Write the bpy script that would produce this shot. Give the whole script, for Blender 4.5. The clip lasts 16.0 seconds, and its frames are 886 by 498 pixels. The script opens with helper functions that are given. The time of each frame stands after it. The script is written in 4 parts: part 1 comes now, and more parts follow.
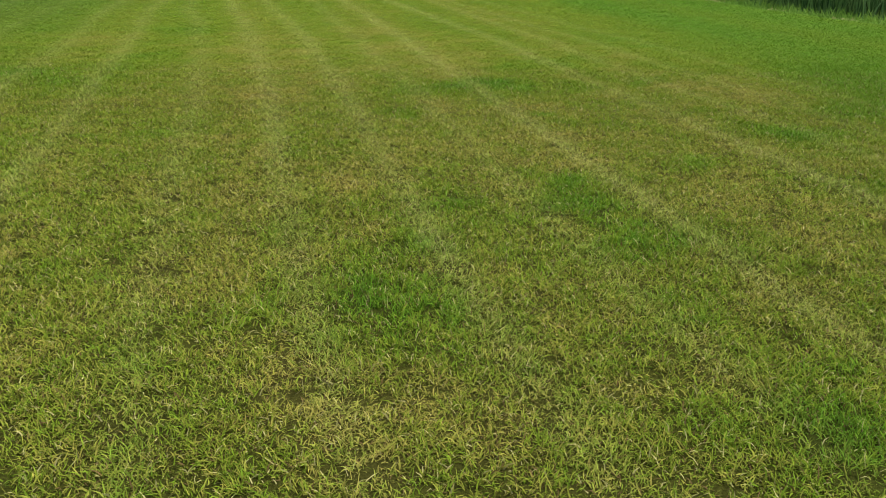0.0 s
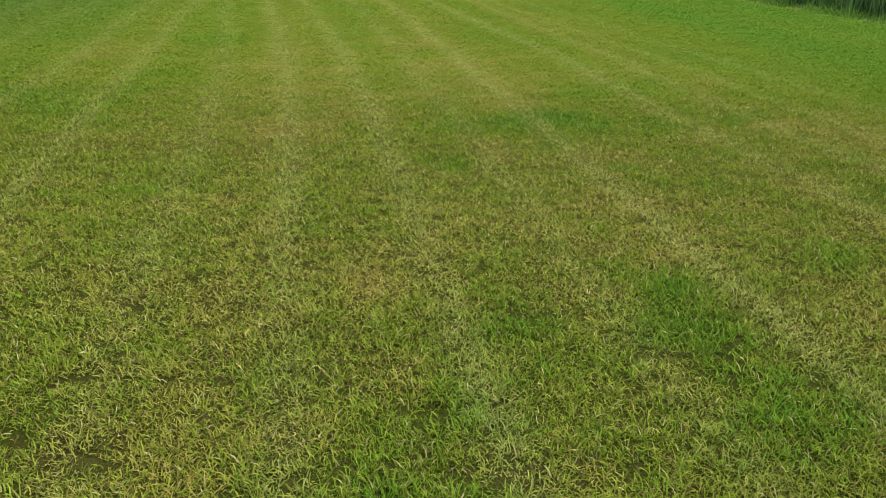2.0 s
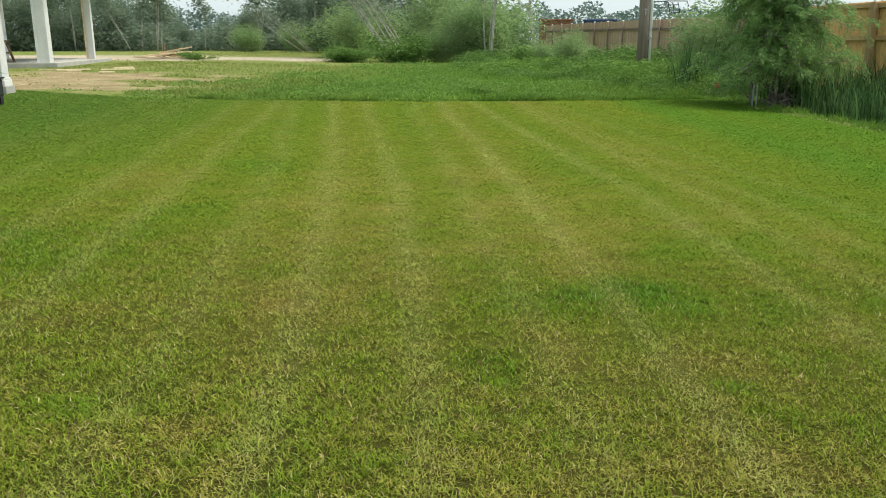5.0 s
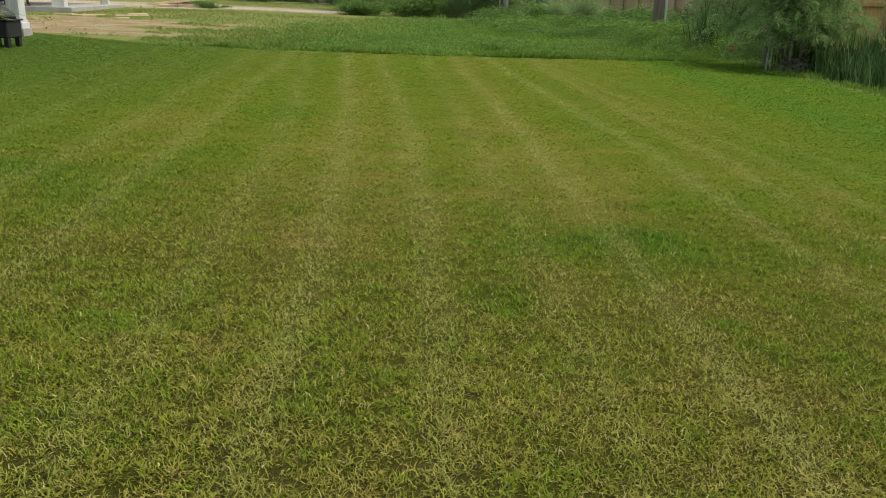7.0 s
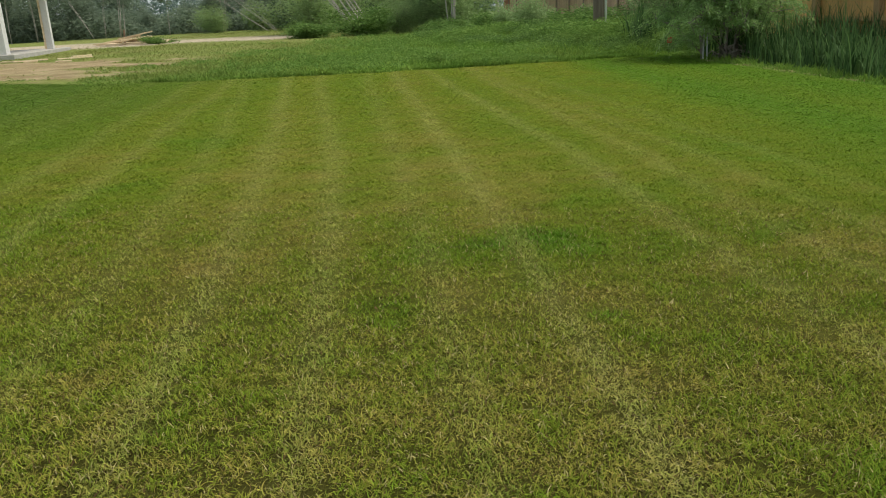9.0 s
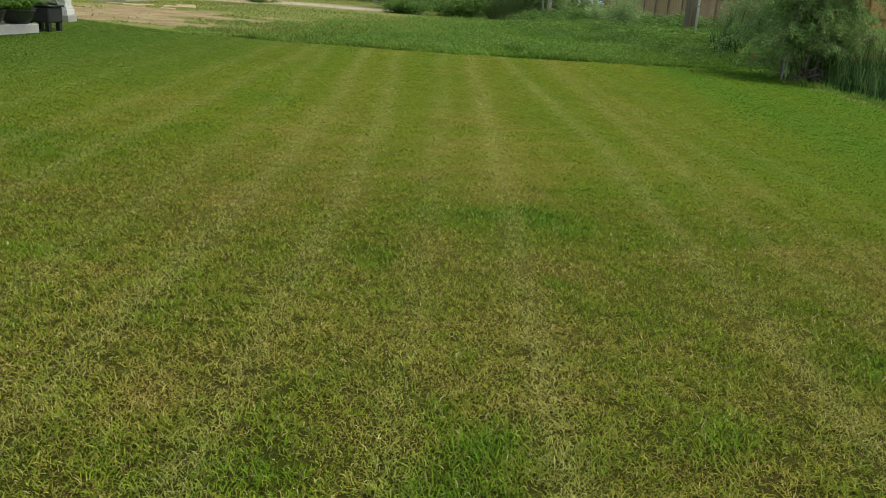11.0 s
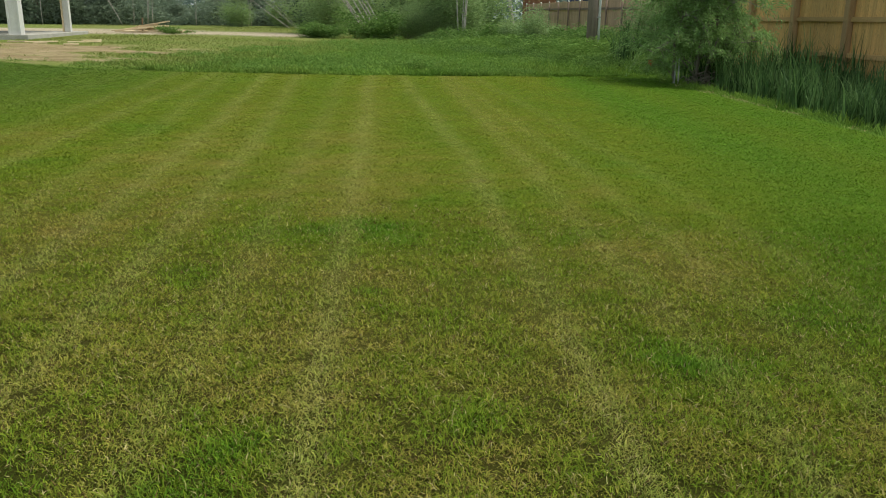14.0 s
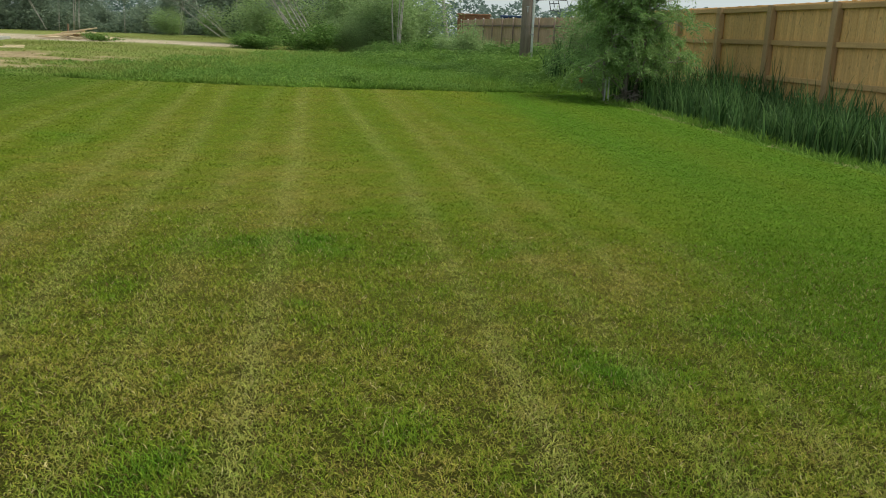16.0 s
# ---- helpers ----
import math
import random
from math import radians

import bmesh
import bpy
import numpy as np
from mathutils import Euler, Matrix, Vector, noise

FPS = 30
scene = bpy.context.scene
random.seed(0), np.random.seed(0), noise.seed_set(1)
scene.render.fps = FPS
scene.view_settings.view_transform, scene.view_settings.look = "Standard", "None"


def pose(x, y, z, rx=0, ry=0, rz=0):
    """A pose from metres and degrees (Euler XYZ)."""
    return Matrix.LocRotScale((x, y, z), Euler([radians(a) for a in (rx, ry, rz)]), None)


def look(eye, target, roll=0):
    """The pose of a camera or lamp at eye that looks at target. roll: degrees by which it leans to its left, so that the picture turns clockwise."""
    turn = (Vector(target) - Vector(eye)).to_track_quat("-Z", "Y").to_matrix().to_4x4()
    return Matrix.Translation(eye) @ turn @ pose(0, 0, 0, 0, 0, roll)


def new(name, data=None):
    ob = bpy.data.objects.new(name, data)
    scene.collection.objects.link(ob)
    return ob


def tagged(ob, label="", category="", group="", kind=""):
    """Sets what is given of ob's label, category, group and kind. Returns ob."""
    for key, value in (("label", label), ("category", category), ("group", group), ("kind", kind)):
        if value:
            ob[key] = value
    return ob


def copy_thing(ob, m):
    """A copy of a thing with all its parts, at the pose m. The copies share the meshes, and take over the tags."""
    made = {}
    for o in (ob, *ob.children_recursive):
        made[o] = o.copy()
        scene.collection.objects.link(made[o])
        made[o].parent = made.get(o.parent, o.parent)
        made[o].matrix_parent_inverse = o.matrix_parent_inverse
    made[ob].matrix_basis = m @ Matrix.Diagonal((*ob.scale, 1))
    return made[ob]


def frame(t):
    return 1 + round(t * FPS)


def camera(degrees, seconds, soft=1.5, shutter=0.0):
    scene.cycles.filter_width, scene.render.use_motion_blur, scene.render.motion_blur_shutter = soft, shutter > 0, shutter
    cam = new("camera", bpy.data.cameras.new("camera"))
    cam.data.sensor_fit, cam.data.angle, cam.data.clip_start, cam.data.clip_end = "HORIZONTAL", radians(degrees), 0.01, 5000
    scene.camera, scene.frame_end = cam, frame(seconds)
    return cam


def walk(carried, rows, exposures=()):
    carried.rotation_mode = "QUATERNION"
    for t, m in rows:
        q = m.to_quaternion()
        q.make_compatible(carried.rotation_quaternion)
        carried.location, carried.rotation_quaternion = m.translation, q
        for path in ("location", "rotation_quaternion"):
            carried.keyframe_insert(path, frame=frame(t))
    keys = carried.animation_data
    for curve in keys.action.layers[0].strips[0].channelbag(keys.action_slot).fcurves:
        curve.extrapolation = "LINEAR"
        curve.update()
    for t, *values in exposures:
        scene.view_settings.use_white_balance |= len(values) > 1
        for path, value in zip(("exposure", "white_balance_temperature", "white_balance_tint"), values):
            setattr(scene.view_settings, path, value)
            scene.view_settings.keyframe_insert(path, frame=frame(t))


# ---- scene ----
cam = camera(56.8, 16.0, soft=1.0, shutter=0.0)

PATH = (
    (0, look((-0.377, -2.559, 1.357), (-0.344, 1.174, -0.080), -1.02)),
    (0.5, look((-0.389, -2.233, 1.397), (-0.347, 1.437, -0.192), -0.96)),
    (1, look((-0.337, -1.942, 1.400), (-0.399, 1.735, -0.173), -1.03)),
    (1.5, look((-0.324, -1.586, 1.438), (-0.493, 2.144, 0.002), -0.56)),
    (2, look((-0.417, -1.236, 1.439), (-0.597, 2.484, -0.020), -0.61)),
    (2.5, look((-0.363, -0.871, 1.413), (-0.607, 2.878, 0.040), -0.04)),
    (3, look((-0.371, -0.519, 1.412), (-0.675, 3.218, 0.017), 0.16)),
    (3.5, look((-0.370, -0.208, 1.450), (-0.644, 3.512, 0.007), -0.43)),
    (4, look((-0.319, 0.081, 1.479), (-0.696, 3.782, 0.008), -1.69)),
    (4.5, look((-0.324, 0.218, 1.552), (-0.862, 3.993, 0.345), -1.39)),
    (4.7, look((-0.329, 0.209, 1.559), (-0.884, 4.048, 0.582), -0.72)),
    (6.8, look((-0.329, -0.107, 1.540), (-0.914, 3.673, 0.368), 1.79)),
    (7, look((-0.323, -0.089, 1.519), (-0.912, 3.687, 0.339), 1.46)),
    (7.5, look((-0.306, -0.093, 1.515), (-0.927, 3.663, 0.289), 0.55)),
    (8, look((-0.218, -0.048, 1.509), (-0.843, 3.698, 0.253), 0.36)),
    (8.5, look((0.019, 0.038, 1.505), (-0.487, 3.824, 0.318), -2.27)),
    (9, look((0.178, -0.054, 1.517), (-0.314, 3.754, 0.395), -3.30)),
    (9.2, look((0.214, -0.141, 1.495), (-0.299, 3.646, 0.314), -0.61)),
    (11.3, look((0.937, -0.570, 1.532), (0.064, 3.149, 0.345), 3.36)),
    (11.5, look((1.048, -0.533, 1.521), (0.149, 3.178, 0.327), 3.39)),
    (12, look((1.281, -0.520, 1.516), (0.346, 3.216, 0.435), 2.56)),
    (12.5, look((1.367, -0.699, 1.500), (0.386, 3.011, 0.372), 3.58)),
    (13, look((1.430, -0.709, 1.523), (0.372, 2.973, 0.371), 3.96)),
    (13.5, look((1.569, -0.589, 1.528), (0.597, 3.138, 0.449), 0.85)),
    (14, look((1.588, -0.568, 1.544), (0.996, 3.235, 0.458), 0.50)),
    (14.5, look((1.613, -0.558, 1.550), (1.222, 3.273, 0.465), 0.28)),
    (15, look((1.636, -0.545, 1.547), (1.495, 3.333, 0.575), 0.78)),
    (15.5, look((1.635, -0.555, 1.551), (1.455, 3.316, 0.560), 0.81)),
    (16, look((1.603, -0.592, 1.546), (1.324, 3.267, 0.529), 1.91)),
)
EXPOSURES = (
    (0.0, 0.74, 6600, 2), (4.7, 0.74, 6500, 4), (6.8, 0.36, 6650, 13), (9.2, 0.31, 6650, 10), (11.3, 0.29, 6650, 8), (14.0, 0.28, 6650, 5), (16.0, 0.28, 6650, 5),
)
walk(cam, PATH, EXPOSURES)

# ---- daylight: hazy overcast sky with a broad soft sun ----
SUN_ELEVATION, SUN_AZIMUTH = radians(62), radians(80)   # azimuth from +y towards +x
world = bpy.data.worlds.new("hazy_sky")
scene.world = world
world.use_nodes = True
wn, wl = world.node_tree.nodes, world.node_tree.links
wn.clear()
sky = wn.new("ShaderNodeTexSky")
sky.sky_type = "NISHITA"
sky.sun_disc = False
sky.sun_elevation = SUN_ELEVATION
sky.sun_rotation = SUN_AZIMUTH
sky.air_density, sky.dust_density, sky.ozone_density = 1.0, 1.2, 1.5
haze = wn.new("ShaderNodeHueSaturation")
haze.inputs["Saturation"].default_value = 0.45
haze.inputs["Value"].default_value = 1.1
back = wn.new("ShaderNodeBackground")
back.inputs["Strength"].default_value = 0.15
wout = wn.new("ShaderNodeOutputWorld")
wl.new(sky.outputs[0], haze.inputs["Color"])
veil = wn.new("ShaderNodeMix")                # thin even cloud over the clear sky
veil.data_type = "RGBA"
veil.inputs[0].default_value = 0.65
veil.inputs[7].default_value = (2.45, 2.9, 3.25, 1)
wl.new(haze.outputs[0], veil.inputs[6])
wl.new(veil.outputs[2], back.inputs[0])
wl.new(back.outputs[0], wout.inputs[0])

sun_data = bpy.data.lights.new("sun", "SUN")
sun_data.energy, sun_data.angle, sun_data.color = 3.0, radians(24), (1.0, 0.93, 0.82)
sun = new("sun", sun_data)
sun_from = Vector((math.sin(SUN_AZIMUTH) * math.cos(SUN_ELEVATION), math.cos(SUN_AZIMUTH) * math.cos(SUN_ELEVATION), math.sin(SUN_ELEVATION)))
sun.matrix_world = look(tuple(sun_from * 60), (0, 0, 0))


# ---- small tools ----
rng = np.random.default_rng(7)


def lerp(a, b, t):
    return a + (b - a) * t


def step(v, lo, hi):
    t = np.clip((np.asarray(v, float) - lo) / (hi - lo), 0, 1)
    return t * t * (3 - 2 * t)


def soft_clamp(v, lo, hi, k):
    return lo + np.logaddexp(0, (v - lo) / k) * k - np.logaddexp(0, (v - hi) / k) * k


HASH = np.random.default_rng(11).random((256, 256))


def lattice(x, y, size, shift=0):
    """Smooth value noise, 0 to 1, with cells of that size in metres."""
    x, y = np.asarray(x, float) / size + shift * 17.3, np.asarray(y, float) / size + shift * 9.1
    i, j = np.floor(x).astype(int), np.floor(y).astype(int)
    u, v = x - i, y - j
    u, v = u * u * (3 - 2 * u), v * v * (3 - 2 * v)
    h = lambda a, b: HASH[a % 256, b % 256]
    return lerp(lerp(h(i, j), h(i + 1, j), u), lerp(h(i, j + 1), h(i + 1, j + 1), u), v)


def np_mesh(name, verts, faces, mat, tint=None, smooth=False):
    """A mesh from arrays: one array of faces, or a list of arrays each of one number of corners."""
    verts = np.asarray(verts, np.float32)
    sets = faces if isinstance(faces, tuple) else (np.asarray(faces, np.int32),)
    corners = np.concatenate([np.full(len(f), f.shape[1], np.int32) for f in sets])
    loops = np.concatenate([f.ravel() for f in sets]).astype(np.int32)
    me = bpy.data.meshes.new(name)
    n = len(corners)
    me.vertices.add(len(verts))
    me.vertices.foreach_set("co", verts.ravel())
    me.loops.add(len(loops))
    me.loops.foreach_set("vertex_index", loops)
    me.polygons.add(n)
    me.polygons.foreach_set("loop_start", (np.cumsum(corners) - corners).astype(np.int32))
    me.polygons.foreach_set("loop_total", corners)
    if smooth:
        me.polygons.foreach_set("use_smooth", np.ones(n, bool))
    if tint is not None:
        at = me.attributes.new("tint", "FLOAT_COLOR", "POINT")
        rgba = np.ones((len(verts), 4), np.float32)
        rgba[:, :3] = tint
        at.data.foreach_set("color", rgba.ravel())
    me.update(calc_edges=True)
    me.materials.append(mat)
    return me


def thing(name, label, category, group="", kind="", at=(0, 0, 0), turn=0):
    ob = new(name)
    ob.matrix_basis = pose(*at, 0, 0, turn)
    return tagged(ob, label, category, group, kind)


def part(name, data, mat, parent, label=""):
    """One mesh object under a thing or part. data: a bmesh or a mesh."""
    if isinstance(data, bmesh.types.BMesh):
        me = bpy.data.meshes.new(name)
        data.to_mesh(me)
        data.free()
        me.materials.append(mat)
    else:
        me = data
    ob = new(name, me)
    ob.parent = parent
    return tagged(ob, label)


def solo(name, bm, mat, label, category, group="", kind="", m=None):
    me = bpy.data.meshes.new(name)
    bm.to_mesh(me)
    bm.free()
    me.materials.append(mat)
    ob = new(name, me)
    if m is not None:
        ob.matrix_basis = m
    return tagged(ob, label, category, group, kind)


def box(bm, size, at=(0, 0, 0), turn=(0, 0, 0), bevel=0.0, top=1.0):
    """A box with its base centre at that place; top scales its upper face."""
    made = bmesh.ops.create_cube(bm, size=1)["verts"]
    for v in made:
        s = top if v.co.z > 0 else 1.0
        v.co = Vector((v.co.x * size[0] * s, v.co.y * size[1] * s, (v.co.z + 0.5) * size[2]))
    if bevel:
        edges = {e for v in made for e in v.link_edges}
        made = bmesh.ops.bevel(bm, geom=list(edges), offset=bevel, segments=1, affect="EDGES")["verts"]
        made = list({v for v in made})
    bmesh.ops.transform(bm, matrix=pose(*at, *turn), verts=made)
    return made


def tube(bm, points, radii, sides=8, cap=True):
    """A tapered tube along points."""
    rings = []
    for k, p in enumerate(points):
        p = Vector(p)
        a = Vector(points[max(k - 1, 0)])
        b = Vector(points[min(k + 1, len(points) - 1)])
        d = (b - a).normalized()
        side = d.cross(Vector((0.3, 1, 0.1))).normalized()
        up = side.cross(d)
        rings.append([bm.verts.new(p + (side * math.cos(q) + up * math.sin(q)) * radii[k]) for q in [2 * math.pi * s / sides for s in range(sides)]])
    for r0, r1 in zip(rings, rings[1:]):
        for s in range(sides):
            f = bm.faces.new((r0[s], r0[(s + 1) % sides], r1[(s + 1) % sides], r1[s]))
            f.smooth = True
    if cap:
        bm.faces.new(rings[0][::-1])
        bm.faces.new(rings[-1])


def lathe(bm, profile, sides=24, at=(0, 0, 0)):
    """A turned body from (radius, height) pairs."""
    rings = []
    for r, z in profile:
        rings.append([bm.verts.new((at[0] + r * math.cos(2 * math.pi * s / sides), at[1] + r * math.sin(2 * math.pi * s / sides), at[2] + z)) for s in range(sides)])
    for r0, r1 in zip(rings, rings[1:]):
        for s in range(sides):
            f = bm.faces.new((r0[s], r0[(s + 1) % sides], r1[(s + 1) % sides], r1[s]))
            f.smooth = True
    bm.faces.new(rings[0][::-1])
    bm.faces.new(rings[-1])


def leaf_mesh(name, centres, size, mat, flat=0.3, long=2.0, ways=None, far=False):
    """Many small pointed leaves, one four-cornered face each, or three-cornered for far ones."""
    c = np.asarray(centres, float)
    n = len(c)
    d = rng.normal(size=(n, 3)) * np.array((1, 1, flat))
    if ways is not None:
        d = d * 0.45 + ways
    d /= np.linalg.norm(d, axis=1)[:, None]
    s = np.cross(d, rng.normal(size=(n, 3)))
    s /= np.linalg.norm(s, axis=1)[:, None] + 1e-9
    k = (size * (0.6 + 0.8 * rng.random(n)))[:, None]
    if far:
        v = np.stack([c - d * k * long / 2, c + s * k * 0.75, c + d * k * long / 2], 1).reshape(-1, 3)
        return np_mesh(name, v, np.arange(3 * n).reshape(-1, 3), mat)
    v = np.stack([c - d * k * long / 2, c + s * k / 2 - d * k * 0.1, c + d * k * long / 2, c - s * k / 2 - d * k * 0.1], 1).reshape(-1, 3)
    return np_mesh(name, v, np.arange(4 * n).reshape(-1, 4), mat)


# ---- materials ----
def nodes_of(name):
    m = bpy.data.materials.new(name)
    m.use_nodes = True
    nt = m.node_tree
    nt.nodes.clear()
    out = nt.nodes.new("ShaderNodeOutputMaterial")
    return m, nt.nodes, nt.links, out


def surface(name, a, b, scale=6.0, rough=0.7, bump=0.2, grain=60.0, stretch=(1, 1, 1), metal=0.0, vary=0.15, stain=0.25, knots=0.0):
    """Two colours mixed by noise at two scales, with grain in colour and relief."""
    m, n, l, out = nodes_of(name)
    p = n.new("ShaderNodeBsdfPrincipled")
    p.inputs["Roughness"].default_value, p.inputs["Metallic"].default_value = rough, metal
    co = n.new("ShaderNodeTexCoord")
    mp = n.new("ShaderNodeMapping")
    mp.inputs["Scale"].default_value = stretch
    own = n.new("ShaderNodeObjectInfo")           # no two pieces share their grain
    far = n.new("ShaderNodeMath")
    far.operation = "MULTIPLY"
    far.inputs[1].default_value = 37.0
    l.new(own.outputs["Random"], far.inputs[0])
    shift = n.new("ShaderNodeVectorMath")
    l.new(co.outputs["Object"], shift.inputs[0])
    l.new(far.outputs[0], shift.inputs[1])
    l.new(shift.outputs[0], mp.inputs[0])
    big, fine = n.new("ShaderNodeTexNoise"), n.new("ShaderNodeTexNoise")
    for q, s in ((big, scale), (fine, grain)):
        q.inputs["Scale"].default_value, q.inputs["Detail"].default_value = s, 4
        l.new(mp.outputs[0], q.inputs["Vector"])
    mix = n.new("ShaderNodeMix")
    mix.data_type = "RGBA"
    mix.inputs[6].default_value, mix.inputs[7].default_value = (*a, 1), (*b, 1)
    ramp = n.new("ShaderNodeMapRange")
    ramp.inputs[1].default_value, ramp.inputs[2].default_value = 0.3, 0.7
    l.new(big.outputs[0], ramp.inputs[0])
    l.new(ramp.outputs[0], mix.inputs[0])
    info = n.new("ShaderNodeObjectInfo")
    hv = n.new("ShaderNodeHueSaturation")
    add = n.new("ShaderNodeMath")
    add.operation = "MULTIPLY_ADD"
    add.inputs[1].default_value, add.inputs[2].default_value = vary, 1 - vary / 2
    l.new(info.outputs["Random"], add.inputs[0])
    g = n.new("ShaderNodeMapRange")
    g.inputs[1].default_value, g.inputs[2].default_value, g.inputs[3].default_value, g.inputs[4].default_value = 0.25, 0.75, 1 - stain, 1 + stain * 0.5
    l.new(fine.outputs[0], g.inputs[0])
    mul = n.new("ShaderNodeMath")
    mul.operation = "MULTIPLY"
    l.new(add.outputs[0], mul.inputs[0])
    l.new(g.outputs[0], mul.inputs[1])
    if knots:
        kn = n.new("ShaderNodeTexNoise")
        kn.inputs["Scale"].default_value, kn.inputs["Detail"].default_value = 3.2, 1
        km = n.new("ShaderNodeMapping")
        km.inputs["Scale"].default_value = (7, 7, 1.6)
        l.new(shift.outputs[0], km.inputs[0])
        l.new(km.outputs[0], kn.inputs["Vector"])
        kr = n.new("ShaderNodeMapRange")
        kr.inputs[1].default_value, kr.inputs[2].default_value, kr.inputs[3].default_value, kr.inputs[4].default_value = 0.66, 0.74, 1.0, 1 - knots
        l.new(kn.outputs[0], kr.inputs[0])
        km2 = n.new("ShaderNodeMath")
        km2.operation = "MULTIPLY"
        l.new(mul.outputs[0], km2.inputs[0])
        l.new(kr.outputs[0], km2.inputs[1])
        mul = km2
    l.new(mul.outputs[0], hv.inputs["Value"])
    l.new(mix.outputs[2], hv.inputs["Color"])
    l.new(hv.outputs[0], p.inputs["Base Color"])
    bp = n.new("ShaderNodeBump")
    bp.inputs["Strength"].default_value, bp.inputs["Distance"].default_value = bump, 0.01
    l.new(fine.outputs[0], bp.inputs["Height"])
    l.new(bp.outputs[0], p.inputs["Normal"])
    l.new(p.outputs[0], out.inputs[0])
    return m


def leafy(name, a=None, b=None, rough=0.65, through_light=0.3, vary=0.5, hue=0.02, gloss=0.06):
    """Leaves and blades: colours a to b by each blade's own random, or the mesh's tint."""
    m, n, l, out = nodes_of(name)
    geo = n.new("ShaderNodeNewGeometry")
    if a is None:
        col = n.new("ShaderNodeAttribute")
        col.attribute_name = "tint"
        src = col.outputs["Color"]
    else:
        mix = n.new("ShaderNodeMix")
        mix.data_type = "RGBA"
        mix.inputs[6].default_value, mix.inputs[7].default_value = (*a, 1), (*b, 1)
        l.new(geo.outputs["Random Per Island"], mix.inputs[0])
        src = mix.outputs[2]
    hv = n.new("ShaderNodeHueSaturation")
    mr = n.new("ShaderNodeMath")
    mr.operation = "MULTIPLY_ADD"
    mr.inputs[1].default_value, mr.inputs[2].default_value = vary, 1 - vary / 2
    l.new(geo.outputs["Random Per Island"], mr.inputs[0])
    l.new(mr.outputs[0], hv.inputs["Value"])
    wob = n.new("ShaderNodeTexNoise")
    wob.inputs["Scale"].default_value = 3.0
    l.new(geo.outputs["Position"], wob.inputs["Vector"])
    hr = n.new("ShaderNodeMapRange")
    hr.inputs[3].default_value, hr.inputs[4].default_value = 0.5 - hue, 0.5 + hue
    l.new(wob.outputs[0], hr.inputs[0])
    l.new(hr.outputs[0], hv.inputs["Hue"])
    l.new(src, hv.inputs["Color"])
    p = n.new("ShaderNodeBsdfPrincipled")
    p.inputs["Roughness"].default_value = rough
    p.inputs["Specular IOR Level"].default_value = gloss
    l.new(hv.outputs[0], p.inputs["Base Color"])
    tr = n.new("ShaderNodeBsdfTranslucent")
    l.new(hv.outputs[0], tr.inputs[0])
    mx = n.new("ShaderNodeMixShader")
    mx.inputs[0].default_value = through_light
    l.new(p.outputs[0], mx.inputs[1])
    l.new(tr.outputs[0], mx.inputs[2])
    l.new(mx.outputs[0], out.inputs[0])
    return m


def ground_material():
    m, n, l, out = nodes_of("ground_soil_and_turf")
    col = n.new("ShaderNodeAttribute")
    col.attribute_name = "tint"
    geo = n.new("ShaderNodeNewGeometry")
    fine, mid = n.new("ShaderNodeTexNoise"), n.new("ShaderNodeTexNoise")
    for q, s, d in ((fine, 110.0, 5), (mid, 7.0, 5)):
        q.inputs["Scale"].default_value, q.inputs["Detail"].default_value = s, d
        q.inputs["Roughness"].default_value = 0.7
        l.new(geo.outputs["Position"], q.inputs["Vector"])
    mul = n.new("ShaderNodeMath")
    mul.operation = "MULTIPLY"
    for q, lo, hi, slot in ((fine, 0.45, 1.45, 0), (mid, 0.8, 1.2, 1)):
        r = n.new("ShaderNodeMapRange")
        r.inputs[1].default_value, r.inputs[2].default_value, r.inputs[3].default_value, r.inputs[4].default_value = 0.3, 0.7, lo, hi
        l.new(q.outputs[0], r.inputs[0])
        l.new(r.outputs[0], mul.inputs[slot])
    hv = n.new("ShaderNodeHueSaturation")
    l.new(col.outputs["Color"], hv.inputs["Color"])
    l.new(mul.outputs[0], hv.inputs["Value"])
    p = n.new("ShaderNodeBsdfPrincipled")
    p.inputs["Roughness"].default_value = 0.9
    p.inputs["Specular IOR Level"].default_value = 0.02
    l.new(hv.outputs[0], p.inputs["Base Color"])
    bp = n.new("ShaderNodeBump")
    bp.inputs["Strength"].default_value, bp.inputs["Distance"].default_value = 0.7, 0.02
    l.new(fine.outputs[0], bp.inputs["Height"])
    l.new(bp.outputs[0], p.inputs["Normal"])
    l.new(p.outputs[0], out.inputs[0])
    return m


M_GROUND = ground_material()
M_TURF = leafy("turf_blade", vary=0.3, through_light=0.16, rough=0.6, hue=0.006, gloss=0.06)
M_WEED = leafy("weed_leaf", vary=0.4, through_light=0.3, hue=0.015)
M_DARKLEAF = leafy("dark_house_leaf", (0.015, 0.035, 0.012), (0.04, 0.08, 0.03), vary=0.5, through_light=0.1)
M_BROAD = leafy("broad_weed_leaf", (0.12, 0.225, 0.040), (0.20, 0.320, 0.075), vary=0.2)
M_CATTAIL = leafy("cattail_leaf", (0.036, 0.092, 0.024), (0.105, 0.185, 0.062), vary=0.7, gloss=0.12)
M_WILLOW = leafy("willow_leaf", (0.185, 0.315, 0.095), (0.31, 0.45, 0.165), vary=0.3, through_light=0.5)
M_SHRUB = leafy("shrub_leaf", (0.09, 0.18, 0.04), (0.18, 0.29, 0.08), vary=0.35, through_light=0.4)
